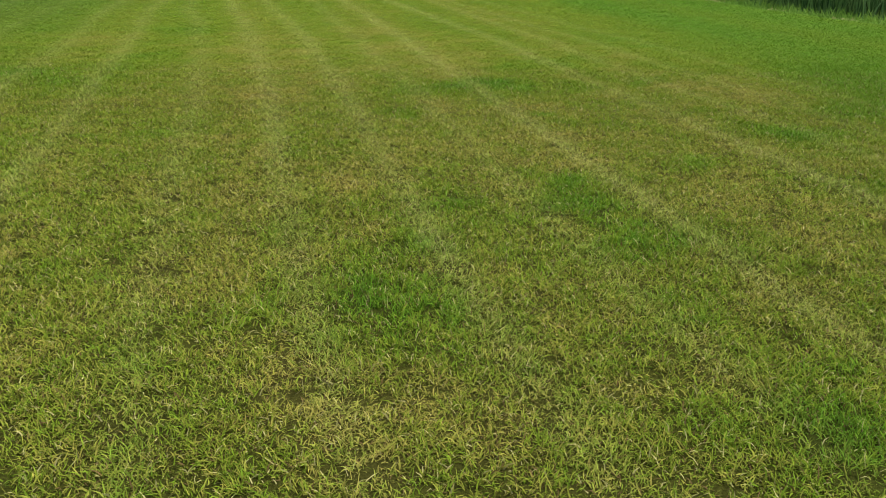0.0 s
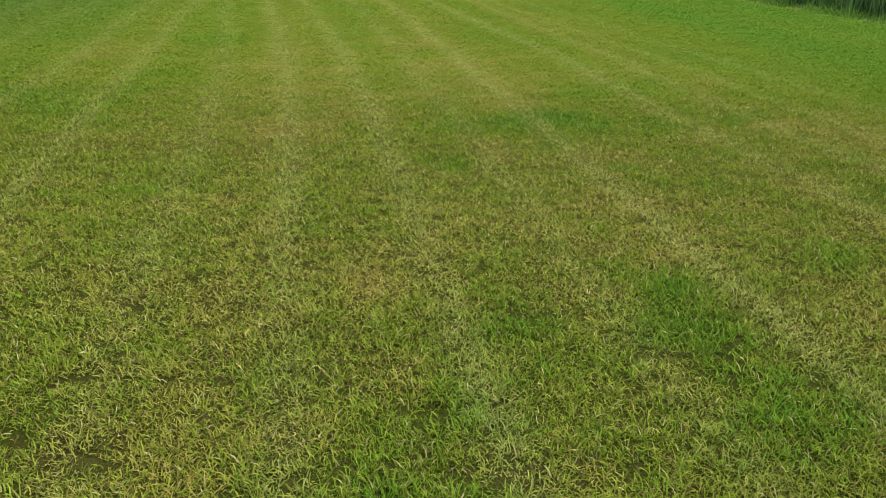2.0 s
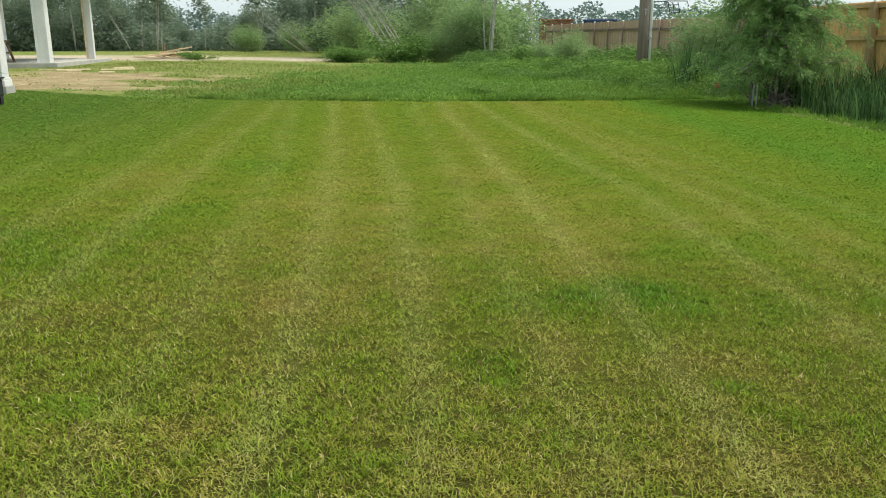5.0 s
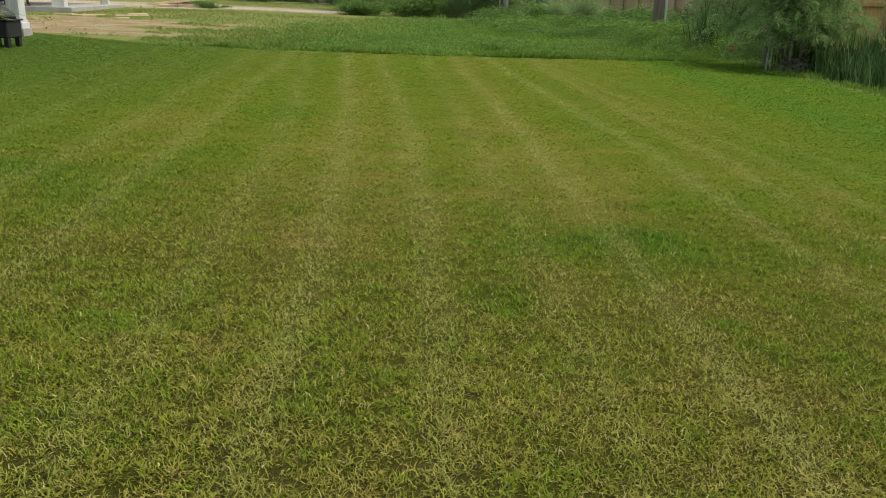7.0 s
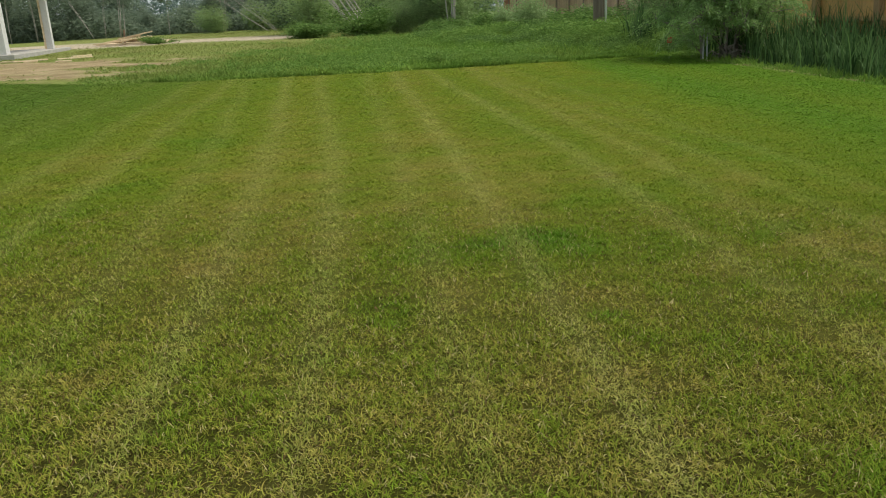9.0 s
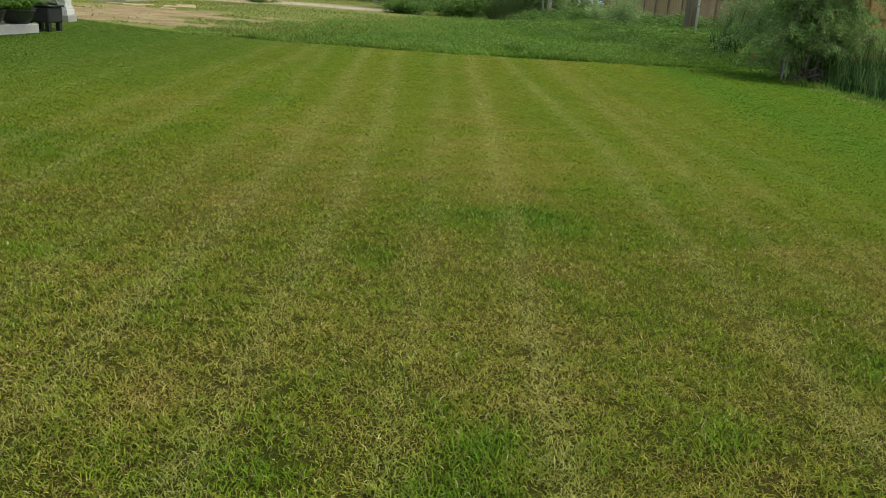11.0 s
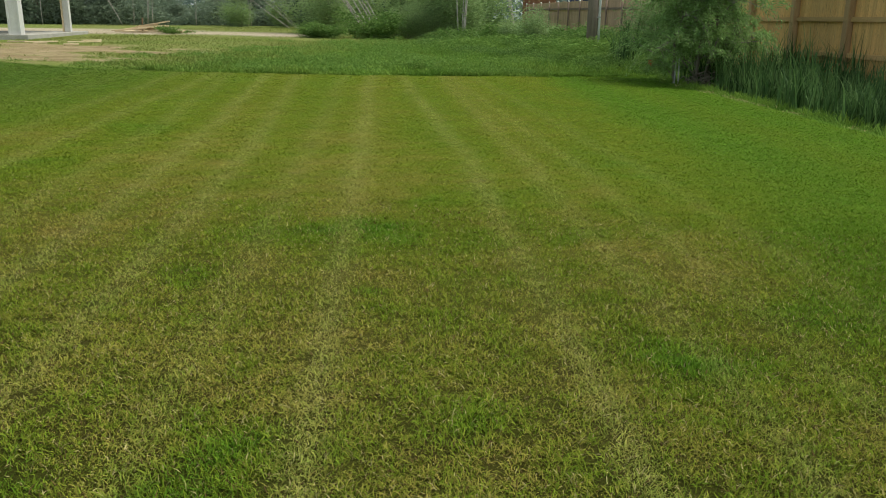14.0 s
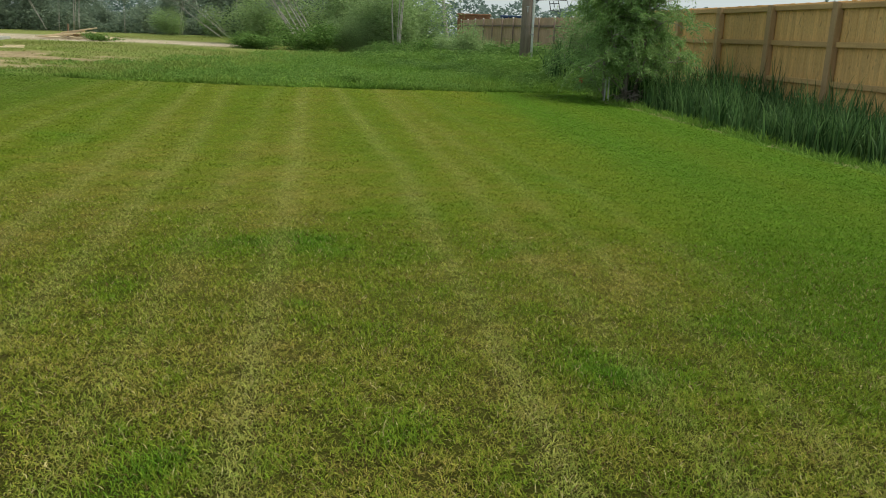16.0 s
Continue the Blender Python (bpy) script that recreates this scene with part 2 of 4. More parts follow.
M_SHRUB_PALE = leafy("pale_shrub_leaf", (0.215, 0.320, 0.125), (0.33, 0.44, 0.195), vary=0.2, through_light=0.5)
# distance haze is put into these two leaf colours, greyer and bluer
M_HAZED_SCRUB = leafy("hazed_scrub_leaf", (0.175, 0.235, 0.160), (0.240, 0.305, 0.215), vary=0.15, through_light=0.5)
M_HAZED_FAR = leafy("hazed_far_leaf", (0.13, 0.19, 0.16), (0.19, 0.25, 0.22), vary=0.3, through_light=0.4)
M_POTTED = leafy("strap_leaf", (0.08, 0.2, 0.03), (0.2, 0.34, 0.07), vary=0.5)
M_BARK = surface("grey_bark", (0.16, 0.13, 0.1), (0.3, 0.27, 0.22), 8, 0.9, 0.6, 40, (1, 1, 0.3))
M_PALE_BARK = surface("pale_bare_bark", (0.34, 0.31, 0.27), (0.5, 0.47, 0.42), 8, 0.9, 0.4, 40, (1, 1, 0.3))
M_PICKET = surface("stained_cedar_board", (0.68, 0.395, 0.13), (0.80, 0.51, 0.195), 3.0, 0.75, 0.3, 30, (6, 6, 0.5), vary=0.22, stain=0.36, knots=0.5)
M_POST = surface("brown_treated_post", (0.42, 0.265, 0.12), (0.53, 0.35, 0.17), 5, 0.8, 0.4, 50, (3, 3, 0.4), vary=0.2)
M_RAIL = surface("treated_rail", (0.50, 0.31, 0.12), (0.62, 0.40, 0.165), 4, 0.8, 0.3, 50, (0.4, 3, 3), vary=0.2)
M_POLE = surface("weathered_pole_wood", (0.19, 0.15, 0.115), (0.31, 0.25, 0.195), 4, 0.9, 0.6, 40, (3, 3, 0.15))
M_CONDUIT = surface("white_conduit", (0.8, 0.8, 0.78), (0.86, 0.86, 0.84), 3, 0.45, 0.05, 30, stain=0.08)
M_WHITE = surface("white_painted_wood", (0.60, 0.60, 0.58), (0.68, 0.68, 0.66), 3, 0.5, 0.08, 25, stain=0.08)
M_CONCRETE = surface("pale_concrete", (0.33, 0.32, 0.29), (0.45, 0.44, 0.40), 2.5, 0.9, 0.3, 45, stain=0.2)
M_SLAB = surface("pale_worn_concrete", (0.48, 0.47, 0.44), (0.60, 0.59, 0.56), 2.5, 0.85, 0.3, 45, stain=0.15)
M_BLACK = surface("black_painted_steel", (0.012, 0.012, 0.013), (0.026, 0.026, 0.026), 6, 0.62, 0.1, 50)
M_POT = surface("dark_glazed_pot", (0.03, 0.035, 0.03), (0.06, 0.065, 0.055), 5, 0.4, 0.1, 40)
M_LUMBER = surface("raw_pine", (0.60, 0.47, 0.29), (0.74, 0.61, 0.41), 3, 0.8, 0.2, 30, (0.5, 4, 4), vary=0.3)
M_WRAP = surface("white_house_wrap", (0.84, 0.85, 0.87), (0.88, 0.89, 0.90), 1.2, 0.5, 0.3, 8, stain=0.1)
M_SAWHORSE = surface("worn_sawhorse_wood", (0.16, 0.10, 0.06), (0.27, 0.18, 0.11), 4, 0.85, 0.3, 40, (3, 3, 0.5))
M_STAKE = surface("grey_weathered_stake", (0.40, 0.40, 0.385), (0.52, 0.52, 0.50), 6, 0.8, 0.3, 50)
M_RED = surface("red_marker_plastic", (0.5, 0.03, 0.02), (0.6, 0.06, 0.03), 6, 0.5, 0.05, 40)


def glass_material():
    m, n, l, out = nodes_of("window_glass")
    p = n.new("ShaderNodeBsdfPrincipled")
    p.inputs["Base Color"].default_value = (0.02, 0.025, 0.03, 1)
    p.inputs["Roughness"].default_value = 0.05
    l.new(p.outputs[0], out.inputs[0])
    return m


M_GLASS = glass_material()


# ---- the lie of the land ----
FENCE_DIR = (0.2417, -0.9703)                       # towards the viewer
FENCE_0 = (7.094, 22.103)


def fence_at(k):
    return FENCE_0[0] + 2.44 * k * FENCE_DIR[0], FENCE_0[1] + 2.44 * k * FENCE_DIR[1]


def fence_x(y):
    return FENCE_0[0] + (FENCE_0[1] - y) * 0.2491


def edge_x(y):
    """The right-hand rim of the mown lawn."""
    return np.interp(y, [-60, 0, 10.5, 11.5, 13.5, 15.4, 18.2, 19.9, 22.5, 30], [17.2, 8.9, 6.5, 6.15, 5.6, 5.2, 4.5, 3.9, 3.3, 2.0]) + 0.10 * (lattice(y, 3, 1.1) - 0.5)


def far_y(x):
    """The far rim of the mown lawn."""
    return np.interp(x, [-40, -12.4, -9.4, -7.4, -5.3, -3.7, 0, 3.2, 8], [22, 17.1, 16.5, 16.75, 17.55, 18.15, 20.35, 22.4, 24]) + 0.18 * (lattice(x, 1, 0.8) - 0.5)


def land(x, y):
    """The height of the ground: the yard falls gently towards the ditch by the fence."""
    z = -0.0322 * soft_clamp(x, -15, 5, 1.5) + 0.0072 * soft_clamp(y, -60, 34, 3)
    gap = fence_x(y) - edge_x(y)
    across = (x - edge_x(y)) / np.maximum(gap, 0.5)
    ditch = step(across, 0.02, 0.3) * (1 - step(across, 0.75, 1.05)) * (1 - step(y, 21, 27))
    rise = 0.18 * step(y, 22, 30) * step(x, -6, 1)
    return z - 0.22 * ditch + rise


def turf_height(x, y):
    return land(x, y) + 0.014 * (lattice(x, y, 0.6, 2) - 0.5) + 0.008 * (lattice(x, y, 0.25, 3) - 0.5)


def lawn_mask(x, y):
    return step(edge_x(y) - x, -0.12, 0.12) * step(far_y(x) - y, -0.15, 0.1)


def dirt_mask(x, y):
    n = lattice(x, y, 1.3) * 1.6 + lattice(x, y, 0.35) * 0.8 - 1.2
    a = 1 - step(np.hypot((x + 13.6) / 4.1, (y - 20.3) / 4.2) + 0.5 * n + 0.45 * (lattice(x * 0.4, y * 1.6, 0.6, 6) - 0.5), 0.72, 1.12)
    return a * step(y - far_y(x), -0.1, 0.2)


def road_mask(x, y):
    n = lattice(x, y, 2.0) - 0.5
    mid = np.interp(x, [-60, -30, -20, -12], [36, 39, 40, 40])
    half = np.interp(x, [-60, -30, -20, -14, -10], [7.5, 6.5, 5.0, 3.5, 0.2])
    return step(half - np.abs(y - mid) + 1.6 * n, -0.4, 0.6)


GREENS = ((-0.56, 0.30, 0.30), (0.76, 1.03, 0.42), (-0.41, 0.93, 0.20), (0.32, 1.60, 0.28), (0.73, -0.54, 0.20), (1.96, 1.86, 0.33), (0.34, -0.45, 0.12), (-4.1, 5.4, 0.6),
          (-0.18, 4.97, 0.28), (0.28, 5.2, 0.32), (0.45, 6.2, 0.35), (0.50, 3.83, 0.09), (1.5, 5.3, 0.18), (-3.6, 4.9, 0.5), (-3.8, 9.0, 0.6), (-3.5, 6.5, 0.5), (-0.65, 3.6, 0.10),
          (2.25, 8.5, 0.9), (2.24, 3.28, 0.31), (1.21, 2.37, 0.26), (0.44, 2.05, 0.24), (-0.30, 1.55, 0.15), (0.5, 1.55, 0.18), (-0.65, 3.84, 0.10), (-1.27, 2.5, 0.12), (3.3, 3.96, 0.5))
DRIES = ((-1.75, -0.06, 0.22), (-1.7, 1.65, 0.36), (-0.66, -0.58, 0.2), (0.22, -0.29, 0.13), (-0.9, -0.27, 0.13), (-0.22, 2.62, 0.27), (2.3, 4.9, 0.5), (0.24, 1.37, 0.09), (-2.25, 0.88, 0.2),
         (-2.0, 4.5, 0.22), (-2.55, 3.2, 0.2), (-0.3, 4.12, 0.16), (0.42, 3.15, 0.18), (-0.7, 2.94, 0.15), (-1.73, 2.95, 0.16), (0.2, 4.1, 0.18), (1.47, 6.1, 0.25), (-1.28, 9.3, 0.6),
         (0.98, 4.65, 0.22), (-0.8, 1.9, 0.18), (1.67, 2.35, 0.16), (0.45, 2.31, 0.13), (0.0, 1.61, 0.1), (1.69, 3.33, 0.13), (2.31, 4.4, 0.22), (1.51, 3.7, 0.22), (3.18, 2.68, 0.18))
SCARS = ((-1.89, 4.04, 0.07), (-0.28, 2.45, 0.06), (1.0, 2.10, 0.05), (1.90, 3.29, 0.05), (1.43, 2.62, 0.06), (1.11, 4.24, 0.06), (-1.44, 2.93, 0.06), (-1.6, 0.61, 0.07), (-0.32, 2.02, 0.05), (0.13, 1.0, 0.05))
LUSHEST = ((2.24, 3.28, 0.27), (-0.56, 0.30, 0.24), (0.76, 1.03, 0.32), (1.21, 2.37, 0.20), (0.28, 5.2, 0.27), (-0.18, 4.97, 0.22), (0.44, 2.05, 0.18), (0.73, -0.54, 0.16), (0.50, 3.83, 0.07))
# wheel lines: place across the run, strength, drift over each metre past the middle of the lawn
LINES = ((-4.9, 0.5, 0.0), (-4.0, 0.5, 0.0), (-3.05, 0.7, 0.0), (-2.3, 0.8, 0.0), (-1.4, 0.55, -0.07), (-0.77, 0.9, -0.045), (-0.1, 0.85, -0.04), (0.56, 0.55, 0.0),
         (1.165, 1.0, 0.0), (2.42, 0.95, -0.05), (3.07, 0.65, -0.02), (3.62, 0.5, -0.05), (4.3, 0.4, -0.05))


def turf(x, y):
    """Dryness (0 lush, 1 straw), wheel lines and bare spots of the lawn."""
    wx = x + 0.25 * (lattice(x, y, 0.5, 3) - 0.5)
    wy = y + 0.25 * (lattice(x, y, 0.5, 4) - 0.5)
    d = 0.56 + 0.04 * (1 - step(y, 2, 4)) + 0.18 * (lattice(x, y, 1.6, 1) - 0.5) + 0.24 * (lattice(x, y, 0.4, 2) - 0.5) + 0.32 * (lattice(x, y, 0.12, 5) - 0.5)
    for px, py, r in GREENS:
        d = d - 0.27 * np.exp(-((wx - px) ** 2 + (wy - py) ** 2) / (r * r))
    for px, py, r in LUSHEST:
        d = d - 0.22 * np.exp(-((wx - px) ** 2 + (wy - py) ** 2) / (r * r))
    for px, py, r in DRIES:
        d = d + 0.18 * np.exp(-((wx - px) ** 2 + (wy - py) ** 2) / (r * r))
    d = d + 0.07 * np.exp(-((x + 0.5) / 3) ** 2) * step(y, 1, 3) * (1 - step(y, 7, 10))
    d = lerp(d, 0.5, 0.35 * step(y, 5, 12))
    lush = step(x + 0.17 * y + 0.6 * (lattice(x, y, 1.2, 6) - 0.5), 3.4, 4.9)
    left = step(-x - 0.1 * y, 2.5, 7.5)
    d = d * (1 - 0.72 * lush) * (1 - 0.40 * left) - 0.07 * step(y, 7, 15)
    u = x + 0.232 * y + 0.10 * (lattice(x, y, 1.6, 7) - 0.5)
    line = 0.0 * u
    for c, s, drift in LINES:
        line = line + s * np.exp(-((u - c - drift * np.maximum(y - 8, 0)) / (0.085 + 0.03 * step(y, 3, 8))) ** 2)
    line = line * (0.65 + 0.5 * lattice(x, y, 0.9, 8)) * step(y, -3, 2)
    band = 0.5 + 0.5 * np.sin(u * 2 * math.pi / 1.95 + 0.6)
    bare = step(lattice(x, y, 0.30, 9) * 0.7 + lattice(x, y, 0.09, 10) * 0.5, 0.88, 1.02) * step(d, 0.4, 0.75)
    for px, py, r in SCARS:
        bare = np.maximum(bare, 1.6 * np.exp(-((wx - px) ** 2 + (wy - py) ** 2) / (r * r)))
    bare = np.clip(bare, 0, 1)
    return np.clip(d, 0, 1), np.clip(line, 0, 1), band, bare


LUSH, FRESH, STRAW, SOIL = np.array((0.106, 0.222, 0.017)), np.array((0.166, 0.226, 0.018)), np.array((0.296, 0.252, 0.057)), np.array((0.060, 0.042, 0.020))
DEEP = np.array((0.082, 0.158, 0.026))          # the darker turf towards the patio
# thatch with the shade between blades put into its colour
SHADED_THATCH = np.array((0.026, 0.024, 0.007))


def turf_colour(x, y, blade=None):
    d, line, band, bare = turf(x, y)
    d = np.clip(d - 0.06 * (band - 0.5) - 0.10 * step(y, 5, 10) * (band - 0.5), 0, 1)
    away = step(y, 0.5, 7)
    if blade is not None:
        d = np.clip(d + (blade - 0.5) * (0.62 - 0.42 * away), 0, 1)
    c = np.where((d < 0.5)[:, None], lerp(LUSH, FRESH, np.clip(d * 2, 0, 1)[:, None]), lerp(FRESH, STRAW, np.clip(d * 2 - 1, 0, 1)[:, None]))
    c = lerp(c, np.array((0.36, 0.37, 0.11)), (0.46 - 0.04 * step(y, 4, 9))[:, None] * line[:, None])
    c = lerp(c, DEEP, 0.75 * step(-x - 0.1 * y + 0.8 * (lattice(x, y, 1.0, 4) - 0.5), 3.0, 8.5)[:, None])
    if blade is not None:
        kind, shade = blade * 977 % 1, blade * 131 % 1
        c = np.where(((kind < 0.05) & (y < 6))[:, None], np.array((0.38, 0.34, 0.15)), c)         # bleached
        c = np.where(((kind > 0.95) & (y < 6))[:, None], np.array((0.13, 0.085, 0.035)), c)        # dead
        c = c * (1 + (shade - 0.5) * (0.72 - 0.52 * away))[:, None]
    return c, bare


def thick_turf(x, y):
    """1 where dense blades stand over shade-darkened thatch, 0 where the turf itself is the surface."""
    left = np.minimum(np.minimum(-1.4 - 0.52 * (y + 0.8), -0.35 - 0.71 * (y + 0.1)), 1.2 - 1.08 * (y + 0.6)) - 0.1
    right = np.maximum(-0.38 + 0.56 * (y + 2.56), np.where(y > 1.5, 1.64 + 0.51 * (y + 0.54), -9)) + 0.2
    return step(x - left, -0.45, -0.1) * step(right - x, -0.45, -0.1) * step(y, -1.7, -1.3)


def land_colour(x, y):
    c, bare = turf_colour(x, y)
    # ground below thick blades takes that painted shade, strongest at the near end
    c = lerp(lerp(SHADED_THATCH, c, lerp(0.36, 0.12 + 0.44 * step(y, 1.5, 8), thick_turf(x, y))[:, None]), SOIL, 0.4 * bare[:, None])
    wild = lerp(np.array((0.08, 0.17, 0.02)), np.array((0.20, 0.215, 0.07)), np.clip(step(-x, 2, 11) * 0.8 + 0.6 * (lattice(x, y, 1.4, 2) - 0.5), 0, 1)[:, None])
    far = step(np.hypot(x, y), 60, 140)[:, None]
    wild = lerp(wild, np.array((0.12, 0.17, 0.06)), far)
    c = lerp(wild, c, lawn_mask(x, y)[:, None])
    dirt = lerp(np.array((0.23, 0.175, 0.095)), np.array((0.37, 0.295, 0.18)), lattice(x, y, 0.5, 3)[:, None])
    c = lerp(c, dirt, dirt_mask(x, y)[:, None] * 0.95)
    road = lerp(np.array((0.36, 0.30, 0.215)), np.array((0.46, 0.40, 0.30)), lattice(x, y, 1.5, 3)[:, None])
    return lerp(c, road, road_mask(x, y)[:, None])


def spread(a, b, fine, far, growth=1.22):
    """Grid lines: even between a and b, ever wider out to far."""
    inner = list(np.arange(a, b + fine / 2, fine))
    out, s = [], fine
    v = b
    while v < far:
        s *= growth
        v += s
        out.append(v)
    low, s, v = [], fine, a
    while v > -far:
        s *= growth
        v -= s
        low.append(v)
    return np.array(low[::-1] + inner + out)


gx, gy = spread(-16, 10, 0.18, 3000), spread(-2, 26, 0.18, 3000)
GX, GY = np.meshgrid(gx, gy)
fx, fy = GX.ravel(), GY.ravel()
fz = turf_height(fx, fy)
ny, nx = GX.shape
idx = np.arange(nx * ny).reshape(ny, nx)
quads = np.stack([idx[:-1, :-1], idx[:-1, 1:], idx[1:, 1:], idx[1:, :-1]], -1).reshape(-1, 4)
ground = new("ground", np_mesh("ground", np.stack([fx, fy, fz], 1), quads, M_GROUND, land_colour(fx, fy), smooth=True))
tagged(ground, "gently sloping ground of patchy turf, bare soil and gravel", "ground", kind="structure")


# ---- grass ----
def blades(x, y, z, length, width, lean, colour, droop=0.35):
    """Bent three-cornered blades, two faces each, as arrays."""
    n = len(x)
    a = rng.random(n) * 2 * math.pi
    t = rng.random(n) * 2 * math.pi
    ln = lean * (0.35 + rng.random(n))
    dx, dy = np.cos(a) * np.sin(ln), np.sin(a) * np.sin(ln)
    up = np.cos(ln)
    wx, wy = np.cos(t) * width / 2, np.sin(t) * width / 2
    base = np.stack([x, y, z], 1)
    mid = base + np.stack([dx, dy, up], 1) * (length * 0.55)[:, None]
    tip = mid + np.stack([dx * (1 + droop), dy * (1 + droop), up * (1 - droop)], 1) * (length * 0.45)[:, None]
    w = np.stack([wx, wy, 0 * wx], 1)
    v = np.stack([base - w, base + w, mid + w * 0.8, mid - w * 0.8, tip], 1).reshape(-1, 3)
    o = np.arange(n)[:, None] * 5
    f = np.concatenate([o + np.array([[0, 1, 2]]), o + np.array([[0, 2, 3]]), o + np.array([[3, 2, 4]])])
    if np.min(y) > 23:
        return np.stack([base - w, base + w, tip], 1).reshape(-1, 3), np.arange(3 * n).reshape(-1, 3), np.repeat(colour, 3, 0)
    return v, f, np.repeat(colour, 5, 0)


def turf_blades(x, y, z, length, width, lean, colour, bent):
    """Mown turf: narrow blades that arch over and lie down, or for distant turf single three-cornered ones."""
    n = len(x)
    a = rng.random(n) * 2 * math.pi
    t = a + math.pi / 2 + rng.normal(0, 0.5, n)
    base = np.stack([x, y, z], 1)
    way = lambda ln, tw: np.stack([np.cos(a + tw) * np.sin(ln), np.sin(a + tw) * np.sin(ln), np.cos(ln)], 1)
    w = np.stack([np.cos(t), np.sin(t), 0.4 * rng.normal(0, 1, n)], 1) * (width / 2)[:, None]
    if not bent:
        tip = base + way(lean, 0) * length[:, None]
        return np.stack([base - w, base + w, tip], 1).reshape(-1, 3), (np.arange(3 * n).reshape(-1, 3),), np.repeat(colour, 3, 0)
    mid = base + way(lean * 0.8, 0) * (length * 0.5)[:, None]
    tip = mid + way(np.minimum(lean * 0.8 + 0.25 + 0.45 * rng.random(n), 1.7), rng.normal(0, 0.35, n)) * (length * 0.5)[:, None]
    tip[:, 2] = np.maximum(tip[:, 2], z + 0.003)
    v = np.stack([base - w, base + w, mid + w * 0.85, mid - w * 0.85, tip], 1).reshape(-1, 3)
    o = np.arange(n)[:, None] * 5
    return v, (o + np.array([[0, 1, 2, 3]]), o + np.array([[3, 2, 4]])), np.repeat(colour, 5, 0)


def scatter(x0, x1, y0, y1, per_m2):
    n = int((x1 - x0) * (y1 - y0) * per_m2)
    return x0 + (x1 - x0) * rng.random(n), y0 + (y1 - y0) * rng.random(n)


def lawn_grass():
    """Mown blades, thickest in a fan that opens away from the near end of the lawn."""
    vs, fs, cs, off = [], [], [], 0
    for y0, y1, per, length, width in ((-1.15, 1.3, 18500, 0.036, 0.0035), (1.3, 3.4, 17500, 0.034, 0.0039), (3.4, 6.0, 14500, 0.027, 0.0070),
                                       (6.0, 10.0, 5200, 0.019, 0.0120), (10.0, 15.0, 1900, 0.020, 0.0200), (15.0, 22.8, 700, 0.022, 0.0280)):
        left = min(-1.4 - 0.52 * (y1 + 0.8), -0.35 - 0.71 * (y1 + 0.1), 1.2 - 1.08 * (y1 + 0.6)) - 0.1
        right = max(-0.08 + 0.56 * (y1 + 2.56), 1.64 + 0.51 * (y1 + 0.54)) + 0.1
        blend = 0.5 if y0 < 3 else 0.9               # each belt thins out into the next
        x, y = scatter(max(left - 0.5, -14.5), min(right + 0.5, 8.0), y0 - blend, y1 + blend, per)
        at = y + blend * (2 * rng.random(len(y)) - 1)
        x, y = x[(at >= y0) & (at < y1)], y[(at >= y0) & (at < y1)]
        keep = (x > np.minimum(np.minimum(-1.4 - 0.52 * (y + 0.8), -0.35 - 0.71 * (y + 0.1)), 1.2 - 1.08 * (y + 0.6)) - 0.1)
        keep &= (x < np.maximum(-0.38 + 0.56 * (y + 2.56) + 0.3 * (y < 1.2), np.where(y > 1.5, 1.64 + 0.51 * (y + 0.54), -9)) + 0.1) & (lawn_mask(x, y) > 0.5)
        x, y = x[keep], y[keep]
        c, bare = turf_colour(x, y, rng.random(len(x)))
        d = turf(x, y)[0]
        gap = step(0.8 * lattice(x, y, 0.040, 21) + 0.4 * lattice(x, y, 0.14, 22), 0.75, 0.90)      # thin places
        keep = rng.random(len(x)) > np.maximum(bare * 0.4, gap * (0.82 - 0.6 * step(y, 5, 10)))
        x, y, c, d = x[keep], y[keep], c[keep], d[keep]
        n = len(x)
        clump = 0.65 + 0.7 * lattice(x, y, 0.07, 12)
        L = length * (0.5 + 0.9 * rng.random(n)) * clump * (1.25 - 0.4 * d)
        flat = step(y, 2.5, 12)                        # seen from afar the turf is a smooth mat
        lean = np.clip(lerp(0.35 + 0.75 * rng.random(n) + 0.45 * d + 0.15 * rng.normal(0, 1, n), 0.95 + 0.4 * rng.random(n), flat), 0.1, 1.5)
        v, f, t = turf_blades(x, y, turf_height(x, y) - 0.003, L, width * (0.65 + 0.7 * rng.random(n)), lean, c, y1 < 3.5)
        vs.append(v), fs.extend(q + off for q in f), cs.append(t)
        off += len(v)
    me = np_mesh("lawn_grass", np.concatenate(vs), tuple(fs), M_TURF, np.concatenate(cs))
    tagged(new("lawn_grass", me), "short patchy green and straw-coloured mown lawn with wheel lines", "lawn", kind="stuff")


lawn_grass()


def weed_height(x, y):
    """How tall the unmown growth stands."""
    h = 0.07 + 0.09 * step(x, -11, -6) + 0.16 * step(x, -2, 2) * step(y, 20, 25) + 0.10 * step(y, 24, 34) * step(x, -9, -3)
    return h * (0.45 + 0.6 * lattice(x, y, 0.9, 5) + 0.6 * lattice(x, y, 0.35, 6))


